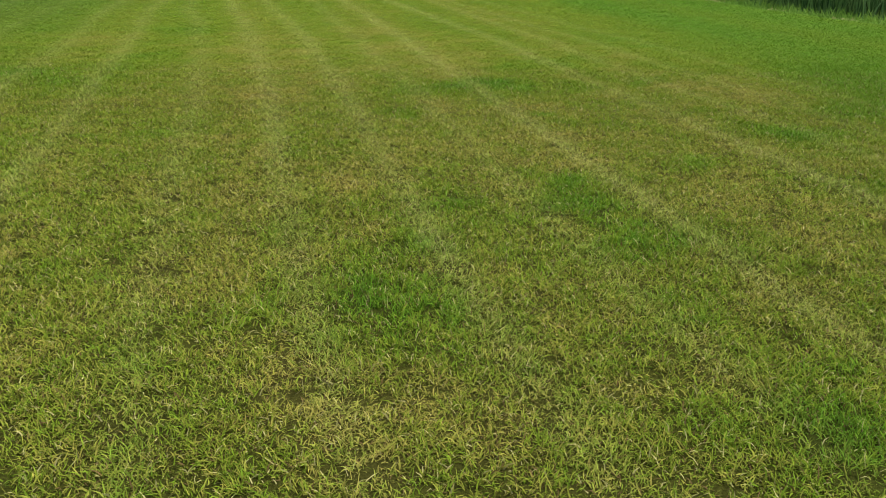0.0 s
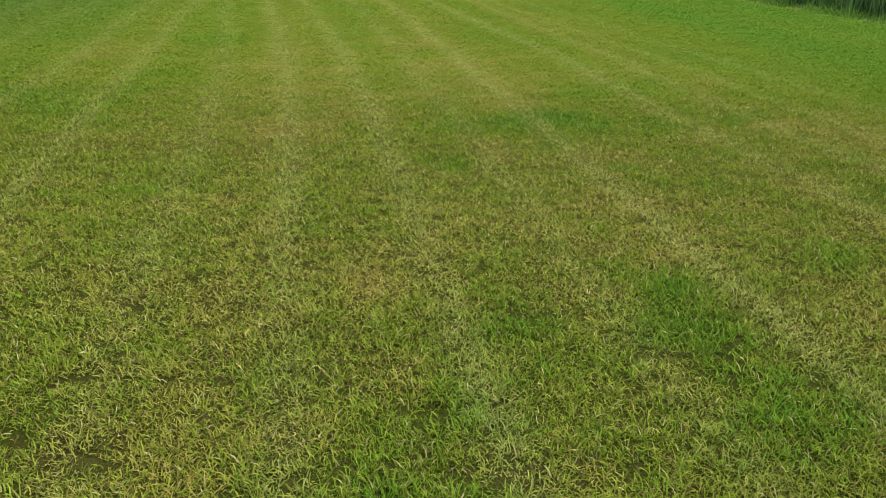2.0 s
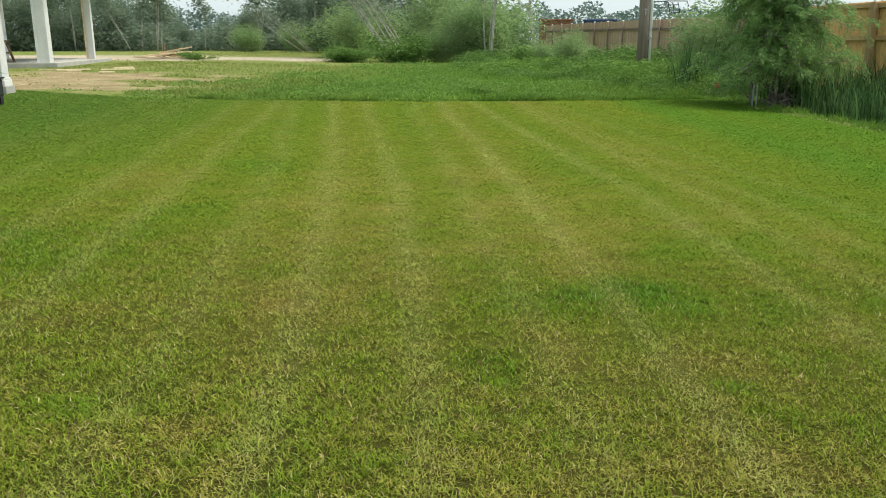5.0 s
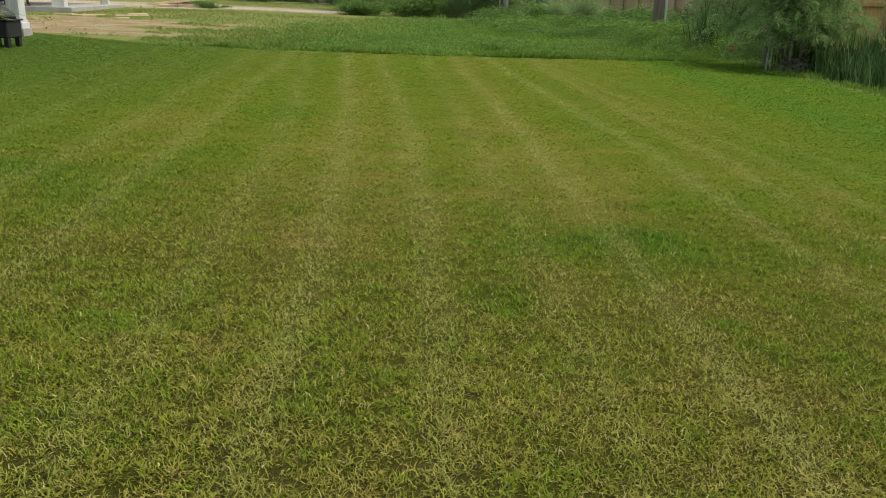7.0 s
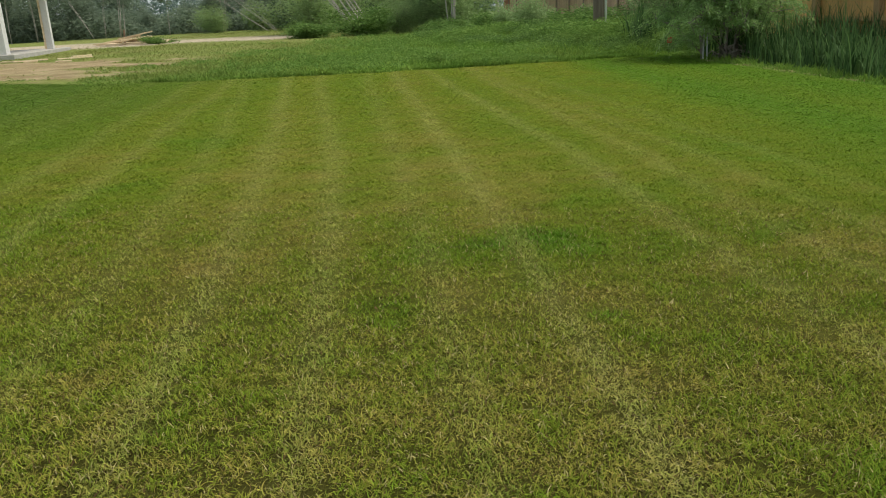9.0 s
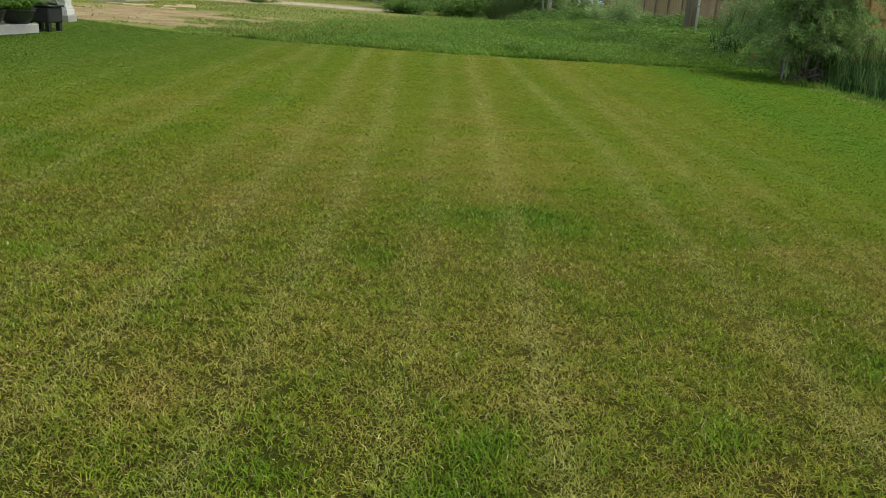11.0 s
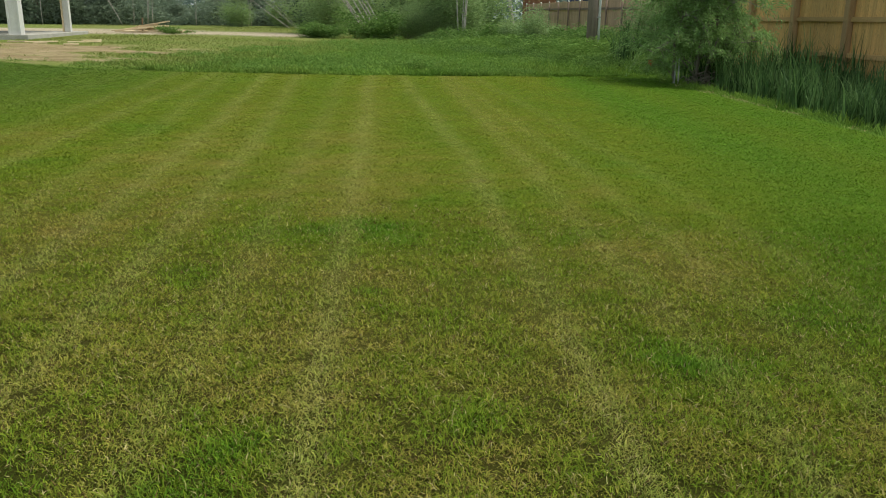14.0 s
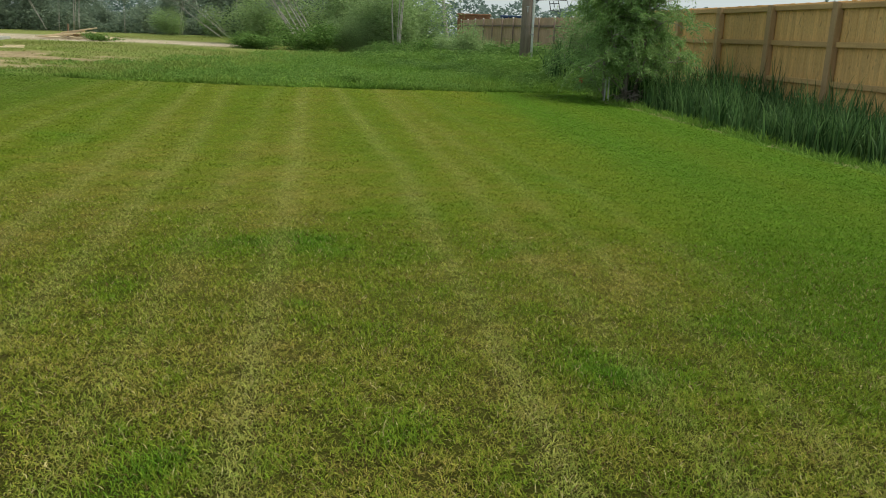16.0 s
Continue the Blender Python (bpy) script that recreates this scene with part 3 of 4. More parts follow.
def meadow():
    vs, fs, cs, off = [], [], [], 0
    for x0, x1, y0, y1, per in ((-16, 7, 15.8, 24, 340), (-18, 6, 24, 34, 170), (-30, 4, 34, 60, 40), (3.2, 9.5, 8, 21, 700)):
        x, y = scatter(x0, x1, y0, y1, per)
        if y0 < 16 and x0 < -10:                  # a thicker fringe where the mower stopped
            ex = -9.5 + 13 * rng.random(9000) ** 0.8
            x, y = np.append(x, ex), np.append(y, far_y(ex) + 0.02 + 0.55 * rng.random(9000) ** 1.5)
        keep = (lawn_mask(x, y) < 0.5) & (x < fence_x(y) - 0.2) & (rng.random(len(x)) > 0.99 * step(dirt_mask(x, y), 0.0, 0.5)) & (rng.random(len(x)) > 0.96 * road_mask(x, y)) & ((y < 34) | (x > -24))
        keep &= ~((x < -10.0) & (y < 17.5))
        x, y = x[keep], y[keep]
        h = weed_height(x, y)
        strip = (x > edge_x(y)) & (y < 21)
        rim = strip & (x < edge_x(y) + 0.22)
        h = np.where(strip, np.where(rim, 0.06, 0.10 + 0.18 * lattice(x, y, 0.4)), h)
        fringe = (y < far_y(x) + 0.6) & ~strip & (dirt_mask(x, y) < 0.1)
        h = np.where(fringe, (0.05 + 0.14 * lattice(x, y, 0.5, 8)) * step(x, -11, -7), h)
        k = 0.35 * rng.random(len(x)) + 0.95 * (lattice(x, y, 0.5, 9) * 0.5 + lattice(x, y, 1.4, 10) * 0.5) - 0.15
        k = np.clip(np.where(fringe, k - 0.06, k), 0, 1)
        dry = np.clip(step(-x, 3, 11) * 0.8 + 0.5 * (lattice(x, y, 1.4, 2) - 0.5), 0, 1) * np.where(strip, 0, 1)
        dry = np.maximum(dry, step(dirt_mask(x, y), 0.02, 0.25) * 1.15)
        c = lerp(lerp(np.array((0.075, 0.165, 0.022)), np.array((0.235, 0.37, 0.065)), k[:, None]), np.array((0.265, 0.265, 0.09)), dry[:, None] * np.where(fringe, 0.3, 0.8)[:, None])
        straw = rim & (rng.random(len(x)) < 1.0 * lattice(x, y, 0.5, 3) - 0.35)
        c = np.where(straw[:, None], np.array((0.40, 0.37, 0.17)), c)
        wide = np.where((rng.random(len(x)) < 0.2) & ~strip, 0.034, 0.015) * (1.0 + 0.03 * np.maximum(y - 16, -6))
        v, f, t = blades(x, y, land(x, y) - 0.01, h * (0.5 + rng.random(len(x))), wide, 0.85, c)
        vs.append(v), fs.append(f + off), cs.append(t)
        off += len(v)
    me = np_mesh("meadow_weeds", np.concatenate(vs), np.concatenate(fs), M_WEED, np.concatenate(cs))
    tagged(new("meadow_weeds", me), "lush unmown weeds and grass round the lawn", "weeds", kind="stuff")


meadow()


def broadleaf():
    """Low broad-leaved growth in loose patches through the meadow."""
    n = 1000000
    x, y = -14 + 21 * rng.random(n), 16 + 20 * rng.random(n) ** 1.3
    patch = lattice(x, y, 1.1, 14) * 0.6 + lattice(x, y, 0.35, 15) * 0.6
    keep = (patch > 0.67) & (lawn_mask(x, y) < 0.3) & (x < fence_x(y) - 0.3) & (dirt_mask(x, y) < 0.2) & (rng.random(n) < step(x + 5 * (lattice(x, y, 1.6, 4) - 0.5), -11, -4)) & ~((x > edge_x(y)) & (y < 20))
    x, y, patch = x[keep], y[keep], patch[keep]
    x, y, patch = x[:80000], y[:80000], patch[:80000]
    z = land(x, y) + weed_height(x, y) * (0.2 + 0.75 * rng.random(len(x))) * np.clip((patch - 0.5) * 4, 0.3, 1.3)
    me = leaf_mesh("meadow_broadleaf", np.stack([x, y, z], 1), 0.020 + 0.0008 * (y - 16), M_BROAD, flat=0.35, long=1.9, far=True)
    tagged(new("meadow_broadleaf", me), "patches of bright broad-leaved weeds in the meadow", "weeds", kind="stuff")


def cattails():
    """Upright strap leaves in tufts along the ditch."""
    vs, fs, off = [], [], 0
    tufts = []
    while len(tufts) < 1150:
        y = 7.5 + 14.5 * rng.random()
        lo, hi = float(edge_x(y)) + float(np.interp(y, [8, 10, 11.9, 12.6, 14, 16, 20], [1.3, 1.1, 0.88, 0.63, 0.4, 0.45, 0.9])), fence_x(y) - 0.25
        x = lo + (hi - lo) * rng.random()
        tufts.append((x, y))
    tufts += [(2.7 + 1.5 * rng.random(), 23.6 + 2.4 * rng.random()) for _ in range(60)]
    for tx, ty in tufts:
        tall = (0.62 + 0.35 * rng.random() + 0.4 * rng.random() ** 3) * (1 + 0.25 * float(step(ty, 15, 20)) + 0.35 * float(step(ty, 22, 23.5)))
        tall *= 0.70 + 0.5 * float(lattice(ty, tx, 0.9, 5))
        n = rng.integers(6, 11)
        for _ in range(n):
            a, ln = rng.random() * 2 * math.pi, 0.03 + 0.16 * rng.random() ** 1.5
            bx, by = tx + 0.07 * rng.normal(), ty + 0.07 * rng.normal()
            z = float(land(bx, by)) - 0.03
            L, w = tall * (0.65 + 0.5 * rng.random()), 0.010 + 0.009 * rng.random()
            sx, sy = -math.sin(a + rng.normal() * 0.6) * w, math.cos(a) * w
            bend = 0.06 + (1.1 if rng.random() < 0.26 else 0.35) * rng.random()
            for k in range(5):
                q = k / 4
                r = L * (ln * q + bend * q ** 3 * 0.6)
                px, py, pz = bx + math.cos(a) * r, by + math.sin(a) * r, z + L * (q - bend * 0.35 * q ** 4)
                s = (1 - q ** 2) * 0.95 + 0.05
                vs += [(px - sx * s, py - sy * s, pz), (px + sx * s, py + sy * s, pz)]
            for k in range(4):
                o = off + 2 * k
                fs.append((o, o + 1, o + 3, o + 2))
            off += 10
    me = np_mesh("cattail_bed", vs, fs, M_CATTAIL)
    tagged(new("cattail_bed", me), "dense bed of dark green cattail leaves along the ditch", "cattails", kind="stuff")


cattails()
broadleaf()


# ---- leaves and limbs ----
def limbs_of(rs, height, stems, spread_r, lean=(0, 0), start=0.25):
    """Polylines of the stems and limbs: (points, radii)."""
    out = []
    for s in range(stems):
        a = rs.random() * 2 * math.pi
        r = spread_r * (0.15 + 0.35 * rs.random()) * (stems > 1)
        top = np.array((math.cos(a) * r + lean[0] * height, math.sin(a) * r + lean[1] * height, height * (0.8 + 0.2 * rs.random())))
        base = np.array((math.cos(a) * 0.06 * stems, math.sin(a) * 0.06 * stems, -0.08))
        pts = [base + (top - base) * q + np.array((math.sin(q * 5 + a) * 0.04 * height * q, math.cos(q * 4 + a) * 0.04 * height * q, 0)) for q in np.linspace(0, 1, 7)]
        thick = 0.011 * height + 0.01
        out.append((pts, [thick * (1 - 0.85 * q) for q in np.linspace(0, 1, 7)]))
        for b in range(7):
            q = start + (1 - start) * (b + rs.random()) / 7
            p = base + (top - base) * q
            p = np.array(pts[int(q * 6)]) + (np.array(pts[min(int(q * 6) + 1, 6)]) - np.array(pts[int(q * 6)])) * (q * 6 % 1)
            a2 = rs.random() * 2 * math.pi
            reach = spread_r * (1.05 - 0.6 * q) * (0.6 + 0.5 * rs.random())
            e = p + np.array((math.cos(a2) * reach, math.sin(a2) * reach, reach * (0.25 + 0.5 * rs.random())))
            m = (p + e) / 2 + np.array((0, 0, 0.12 * reach))
            out.append(([p, m, e], [thick * 0.4 * (1.1 - 0.7 * q), thick * 0.25, thick * 0.08]))
    return out


def tree(name, label, category, group, at, height, spread_r, stems, leaves, leaf_size, leaf_mat, bark, seed, puff=0.5, lean=(0, 0), low=0.25, long=2.0, girth=1.0, far=False):
    rs = np.random.default_rng(seed)
    ob = thing(name, label, category, group, at=at)
    lines = limbs_of(rs, height, stems, spread_r, lean, low)
    bm = bmesh.new()
    for pts, radii in lines:
        tube(bm, pts, [r * girth for r in radii], 6)
    part("trunk", bm, bark, ob)
    if leaves:
        tips = [l for l in lines if len(l[0]) == 3] + [(l[0][-3:], 0) for l in lines if len(l[0]) == 7]
        per = leaves // len(tips)
        cs = []
        for pts, _ in tips:
            a, m, e = (np.array(p) for p in pts)
            q = rs.random(per) ** 0.6
            c = a + (e - a) * q[:, None]
            # small clumps along the limb
            hub = c[rs.integers(0, per, 9)] + rs.normal(size=(9, 3)) * puff * spread_r * 0.35
            c = hub[rs.integers(0, 9, per)] + rs.normal(size=(per, 3)) * np.array((1, 1, 0.8)) * puff * spread_r * 0.22
            cs.append(c)
        cs = np.concatenate(cs)
        cs[:, 2] = np.maximum(cs[:, 2], 0.05)
        part("crown", leaf_mesh("crown", cs, leaf_size, leaf_mat, long=long, far=far), leaf_mat, ob)
    return ob


def shrub(name, label, category, group, at, width, height, leaves, leaf_size, mat, bark, seed, long=2.2):
    """A low bush: many stems from the ground, leaves in uneven clumps to its foot."""
    rs = np.random.default_rng(seed)
    ob = thing(name, label, category, group, at=at)
    bm = bmesh.new()
    hubs = []
    for s in range(9):
        a, r = rs.random() * 2 * math.pi, width / 2 * math.sqrt(rs.random())
        e = np.array((math.cos(a) * r, math.sin(a) * r, height * (0.4 + 0.6 * rs.random()) * (1 - 0.15 * (2 * r / width) ** 2)))
        tube(bm, [(e[0] * 0.15, e[1] * 0.15, -0.05), (e[0] * 0.5, e[1] * 0.5, e[2] * 0.6), tuple(e)], [0.02, 0.014, 0.005], 5)
        for q in (0.3, 0.5, 0.7, 0.85, 1.0):
            hubs.append(e * np.array((q ** 0.6, q ** 0.6, q)))
    part("stem_cluster", bm, bark, ob)
    hubs = np.array(hubs)
    k = rs.integers(0, len(hubs), leaves)
    c = hubs[k] + rs.normal(size=(leaves, 3)) * np.array((width * 0.12, width * 0.12, height * 0.13))
    c[:, 2] = np.maximum(c[:, 2], 0.03)
    part("foliage", leaf_mesh("foliage", c, leaf_size, mat, long=long, far=True), mat, ob)
    return ob


def on(x, y, z=0.0):
    return (x, y, float(land(x, y)) + z)


# ---- the board fence along the ditch ----
def board_fence(first, last):
    fence = thing("board_fence", "tall new cedar board fence with brown posts and rails", "fence")
    turn = math.degrees(math.atan2(FENCE_DIR[1], FENCE_DIR[0]))
    bm = bmesh.new()
    box(bm, (0.149, 0.020, 2.425), bevel=0.004)
    picket = bpy.data.meshes.new("picket")
    bm.to_mesh(picket)
    bm.free()
    picket.materials.append(M_PICKET)
    bm = bmesh.new()
    box(bm, (0.19, 0.15, 2.57), bevel=0.012)
    post = bpy.data.meshes.new("post")
    bm.to_mesh(post)
    bm.free()
    post.materials.append(M_POST)
    bm = bmesh.new()
    box(bm, (2.44 - 0.192, 0.07, 0.11), bevel=0.006)
    rail = bpy.data.meshes.new("rail")
    bm.to_mesh(rail)
    bm.free()
    rail.materials.append(M_RAIL)
    rs = np.random.default_rng(5)
    side = (-0.9703, -0.2417)                     # towards the lawn
    for k in range(first, last + 1):
        x, y = fence_at(k)
        ob = part("post", post, M_POST, fence)
        ob.matrix_basis = pose(x + side[0] * 0.09, y + side[1] * 0.09, -0.14, 0, rs.normal() * 0.25, turn)
        if k == last:
            break
        for z in (0.16, 0.735, 1.525, 2.295):
            ob = part("rail", rail, M_RAIL, fence)
            ob.matrix_basis = pose(x + FENCE_DIR[0] * 1.22 + side[0] * 0.05, y + FENCE_DIR[1] * 1.22 + side[1] * 0.05, z + rs.normal() * 0.006, 0, rs.normal() * 0.12, turn)
        for j in range(17):
            s = 2.44 * (j + 0.5) / 17
            ob = part("picket", picket, M_PICKET, fence)
            lap = 0.0035 * (1 if j % 2 else -1)
            ob.matrix_basis = pose(x + FENCE_DIR[0] * s + side[0] * lap, y + FENCE_DIR[1] * s + side[1] * lap, 0.02 + rs.normal() * 0.004, 0, rs.normal() * 0.06, turn)


def old_fence(first, last):
    fence = thing("old_fence", "older russet board fence with capped metal posts", "fence")
    turn = math.degrees(math.atan2(FENCE_DIR[1], FENCE_DIR[0]))
    bm = bmesh.new()
    box(bm, (0.14, 0.02, 2.1), bevel=0.004)
    board = bpy.data.meshes.new("picket")
    bm.to_mesh(board)
    bm.free()
    board.materials.append(M_OLD)
    rs = np.random.default_rng(6)
    for k in range(first, last):
        x, y = fence_at(k)
        bm = bmesh.new()
        tube(bm, [(0, 0, -0.1), (0, 0, 2.24)], [0.04, 0.04], 8)
        ob = part("metal_post", bm, M_OLDPOST, fence)
        ob.matrix_basis = pose(x - 0.12, y - 0.03, float(land(x, y)) - 0.2)
        bm = bmesh.new()
        lathe(bm, [(0.042, 0), (0.045, 0.03), (0.025, 0.06)], 8)
        cap = part("cap", bm, M_CONDUIT, ob, "pale metal post cap")
        cap.matrix_basis = pose(0, 0, 2.24)
        bm = bmesh.new()
        box(bm, (2.4, 0.05, 0.09))
        ob = part("rail", bm, M_OLDPOST, fence)
        ob.matrix_basis = pose(x + FENCE_DIR[0] * 1.22 - 0.06, y + FENCE_DIR[1] * 1.22, float(land(x, y)) + 1.62, 0, 0, turn)
        for j in range(16):
            s = 2.44 * (j + 0.5) / 16
            ob = part("picket", board, M_OLD, fence)
            ob.matrix_basis = pose(x + FENCE_DIR[0] * s, y + FENCE_DIR[1] * s, float(land(x, y)) - 0.05 + rs.normal() * 0.015, 0, rs.normal() * 0.4, turn)


M_OLDPOST = surface("dark_old_steel", (0.16, 0.11, 0.08), (0.24, 0.17, 0.12), 4, 0.7, 0.2, 30)
M_OLD = surface("old_russet_board", (0.42, 0.275, 0.17), (0.55, 0.38, 0.25), 3, 0.85, 0.3, 30, (6, 6, 0.5), vary=0.3)
board_fence(-2, 6)
old_fence(-15, -2)


# ---- the utility pole ----
pole = thing("utility_pole", "weathered wooden utility pole with a white conduit", "utility pole", at=on(2.08, 27.9))
bm = bmesh.new()
tube(bm, [(0, 0, -0.3), (0.0, 0, 2), (0.0, 0, 5), (0, 0, 9)], [0.182, 0.175, 0.165, 0.145], 20)
part("shaft", bm, M_POLE, pole)
bm = bmesh.new()
tube(bm, [(0.22, -0.06, -0.2), (0.215, -0.06, 3), (0.205, -0.06, 6)], [0.042, 0.042, 0.042], 10)
part("conduit", bm, M_CONDUIT, pole, "white plastic conduit")
for z in (1.3, 2.6, 3.9):
    bm = bmesh.new()
    box(bm, (0.12, 0.02, 0.04), (0.2, -0.125, z))
    part("strap", bm, M_STAKE, pole)
bm = bmesh.new()
box(bm, (0.03, 0.006, 0.17), (0.02, -0.193, 2.02))
box(bm, (0.09, 0.006, 0.03), (0.02, -0.193, 2.19))
part("tag", bm, M_STAKE, pole, "small pale metal tag")

bm = bmesh.new()
tube(bm, [(0.16, 0.1, 2.42), (0.7, 0.1, 2.46), (1.3, 0.1, 2.45), (1.36, 0.1, 2.28)], [0.016, 0.016, 0.014, 0.010], 6)
part("bracket_arm", bm, M_BLACK, pole, "thin black bracket arm")
bm = bmesh.new()
for p, q in (((0.72, 2.42), (0.78, 2.12)), ((1.02, 2.42), (1.1, 2.1)), ((0.78, 2.12), (1.1, 2.1)), ((0.74, 2.33), (1.04, 2.34)), ((0.86, 2.42), (0.9, 2.22))):
    tube(bm, [(p[0], 0.1, p[1]), (q[0], 0.1, q[1])], [0.014, 0.014], 5)
part("hanging_cage", bm, M_BLACK, pole, "black open steel cage")

# ---- the willow at the corner ----
def willow(at, height, spread_r):
    """Many stems whose thin twigs arch out and hang, with narrow leaves along them."""
    rs = np.random.default_rng(21)
    ob = thing("willow", "feathery green young willow overhanging the ditch", "tree", at=at)
    lines = limbs_of(rs, height, 7, spread_r, (0, 0), 0.1)
    bm = bmesh.new()
    for pts, radii in lines:
        tube(bm, pts, radii, 6)
    cs, ds = [], []
    for pts, _ in lines:
        pts = np.array(pts)
        limb = len(pts) == 3
        for k in range(15 if limb else 14):
            q = (0.25 + 0.75 * rs.random()) * (len(pts) - 1)
            i = min(int(q), len(pts) - 2)
            p = pts[i] + (pts[i + 1] - pts[i]) * (q - i)
            if k % 3 == 0:                      # a side branch that bears the next three twigs
                way = rs.normal(size=3) * (1, 1, 0.8) + (0, 0, 0.35)
                hub = p + way / np.linalg.norm(way) * (0.25 + 0.35 * rs.random())
                tube(bm, [tuple(p), tuple((p + hub) / 2 + (0, 0, 0.03)), tuple(hub)], [0.009, 0.007, 0.005], 4, cap=False)
            p = hub
            out = np.array((p[0], p[1], 0)) / (np.hypot(p[0], p[1]) + 0.2) * 0.5 + rs.normal(size=3)
            out[2] = 0.1 + 0.9 * rs.random()
            out /= np.linalg.norm(out)
            L, fall = 0.35 + 0.45 * rs.random(), 0.35 + 0.9 * rs.random()
            t = np.linspace(0.08, 1, 96)
            c = p + out * (L * t)[:, None]
            c[:, 2] -= fall * L * t ** 2
            w = np.repeat(out[None], 96, 0)
            w[:, 2] -= 2 * fall * t
            w /= np.linalg.norm(w, axis=1)[:, None]
            tube(bm, [tuple(c[0]), tuple(c[48]), tuple(c[-1])], [0.005, 0.0035, 0.0015], 3, cap=False)
            cs.append(c + rs.normal(size=c.shape) * 0.05)
            ds.append(w)
    part("trunk", bm, M_BARK, ob)
    cs, ds = np.concatenate(cs), np.concatenate(ds)
    keep = cs[:, 2] > 0.38
    part("crown", leaf_mesh("crown", cs[keep], 0.0205, M_WILLOW, long=4.2, ways=ds[keep]), M_WILLOW, ob)


willow(on(4.42, 20.75), 3.5, 1.5)

# a heap of cut branches under it
bm = bmesh.new()
rs = np.random.default_rng(9)
for k in range(90):
    a = rs.random() * math.pi
    x, y, z, L = rs.normal() * 0.3, rs.normal() * 0.22, 0.02 + 0.5 * rs.random() ** 1.5, 0.3 + 0.5 * rs.random()
    tube(bm, [(x - math.cos(a) * L / 2, y - math.sin(a) * L / 2, max(0.01, z - 0.05)), (x, y, z + 0.04), (x + math.cos(a) * L / 2, y + math.sin(a) * L / 2, max(0.01, z - 0.08))], [0.014, 0.012, 0.006], 5)
solo("brush_pile", bm, M_BARK, "small tangled heap of dead brown branches under the willow", "brush pile", m=Matrix.Translation(on(4.65, 20.55)))

for x, y, h, tilt in ((3.98, 20.33, 0.85, 1.0), (4.08, 20.36, 0.75, -1)):
    bm = bmesh.new()
    box(bm, (0.032, 0.025, h), (0, 0, -0.1), (0, tilt, 0), bevel=0.004)
    solo("survey_stake", bm, M_STAKE, "thin grey weathered stake at the lawn's corner", "stake", "stakes by the willow", m=Matrix.Translation(on(x, y)))

flag = thing("marker_flag", "small red marker flag on a wire in the weeds", "marker flag", at=on(3.58, 23.0))
bm = bmesh.new()
tube(bm, [(0, 0, -0.05), (0, 0, 0.44)], [0.004, 0.004], 5)
part("wire", bm, M_STAKE, flag)
bm = bmesh.new()
box(bm, (0.13, 0.01, 0.15), (0.02, 0, 0.29), (0, 8, 0))
part("pennant", bm, M_RED, flag, "red plastic pennant")

# ---- bushes and tall weeds on the far side of the lawn ----
CLUMPS = "leafy weed clumps behind the lawn"
rs = np.random.default_rng(31)
proto = [shrub("weed_clump", "bushy bright green weed clump in the meadow", "weed", CLUMPS, on(-2.3, 20.75), 1.3, 0.32, 3400, 0.026, M_BROAD, M_SHRUB, 40),
         shrub("weed_clump", "bushy dark green weed clump in the meadow", "weed", CLUMPS, on(0.9, 25.4), 1.7, 0.45, 4800, 0.028, M_SHRUB, M_SHRUB, 41),
         shrub("weed_clump", "tall feathery green weed clump in the meadow", "weed", CLUMPS, on(2.2, 24.6), 1.8, 0.45, 5200, 0.021, M_BROAD, M_SHRUB, 42, long=4.5)]
for k, x, y, s in ((1, -0.6, 27.5, 1.0), (2, 1.3, 26.6, 1.3), (1, 2.4, 23.4, 0.9), (2, 3.2, 24.2, 1.1), (1, 3.9, 23.6, 0.9), (2, 0.2, 24.2, 0.9), (1, 1.5, 29.5, 1.5), (2, 3.3, 26.2, 1.5), (1, 3.2, 29.3, 1.5), (2, -2.6, 30.5, 1.2),
                   (1, -3.6, 33.2, 1.3), (2, -1.0, 33.4, 1.3), (1, 0.4, 32.2, 1.6), (0, -4.6, 19.2, 0.6), (0, 0.3, 21.5, 0.6), (0, -6.2, 18.5, 0.5), (0, 1.6, 22.3, 0.7), (1, 4.6, 24.5, 1.2), (2, 5.0, 22.6, 1.1), (0, -1.0, 22.8, 0.8),
                   (2, 1.9, 25.3, 1.2), (1, 0.7, 27.9, 1.2), (0, -3.2, 21.6, 0.7), (0, -5.4, 22.5, 0.8), (1, -1.8, 28.6, 0.9), (0, -7.4, 20.4, 0.6), (2, 2.9, 27.0, 1.3), (0, -4.2, 25.5, 0.9), (1, 1.0, 24.1, 0.7), (0, -8.6, 24.2, 0.7)):
    copy_thing(proto[k], Matrix.Translation(on(x, y)) @ Matrix.Rotation(rs.random() * 6.28, 4, "Z") @ Matrix.Diagonal((s, s, s * ((1.15 if x > 0.5 else 0.65) if 22.8 < y < 29 else 0.85 if y >= 29 else 0.6), 1)))

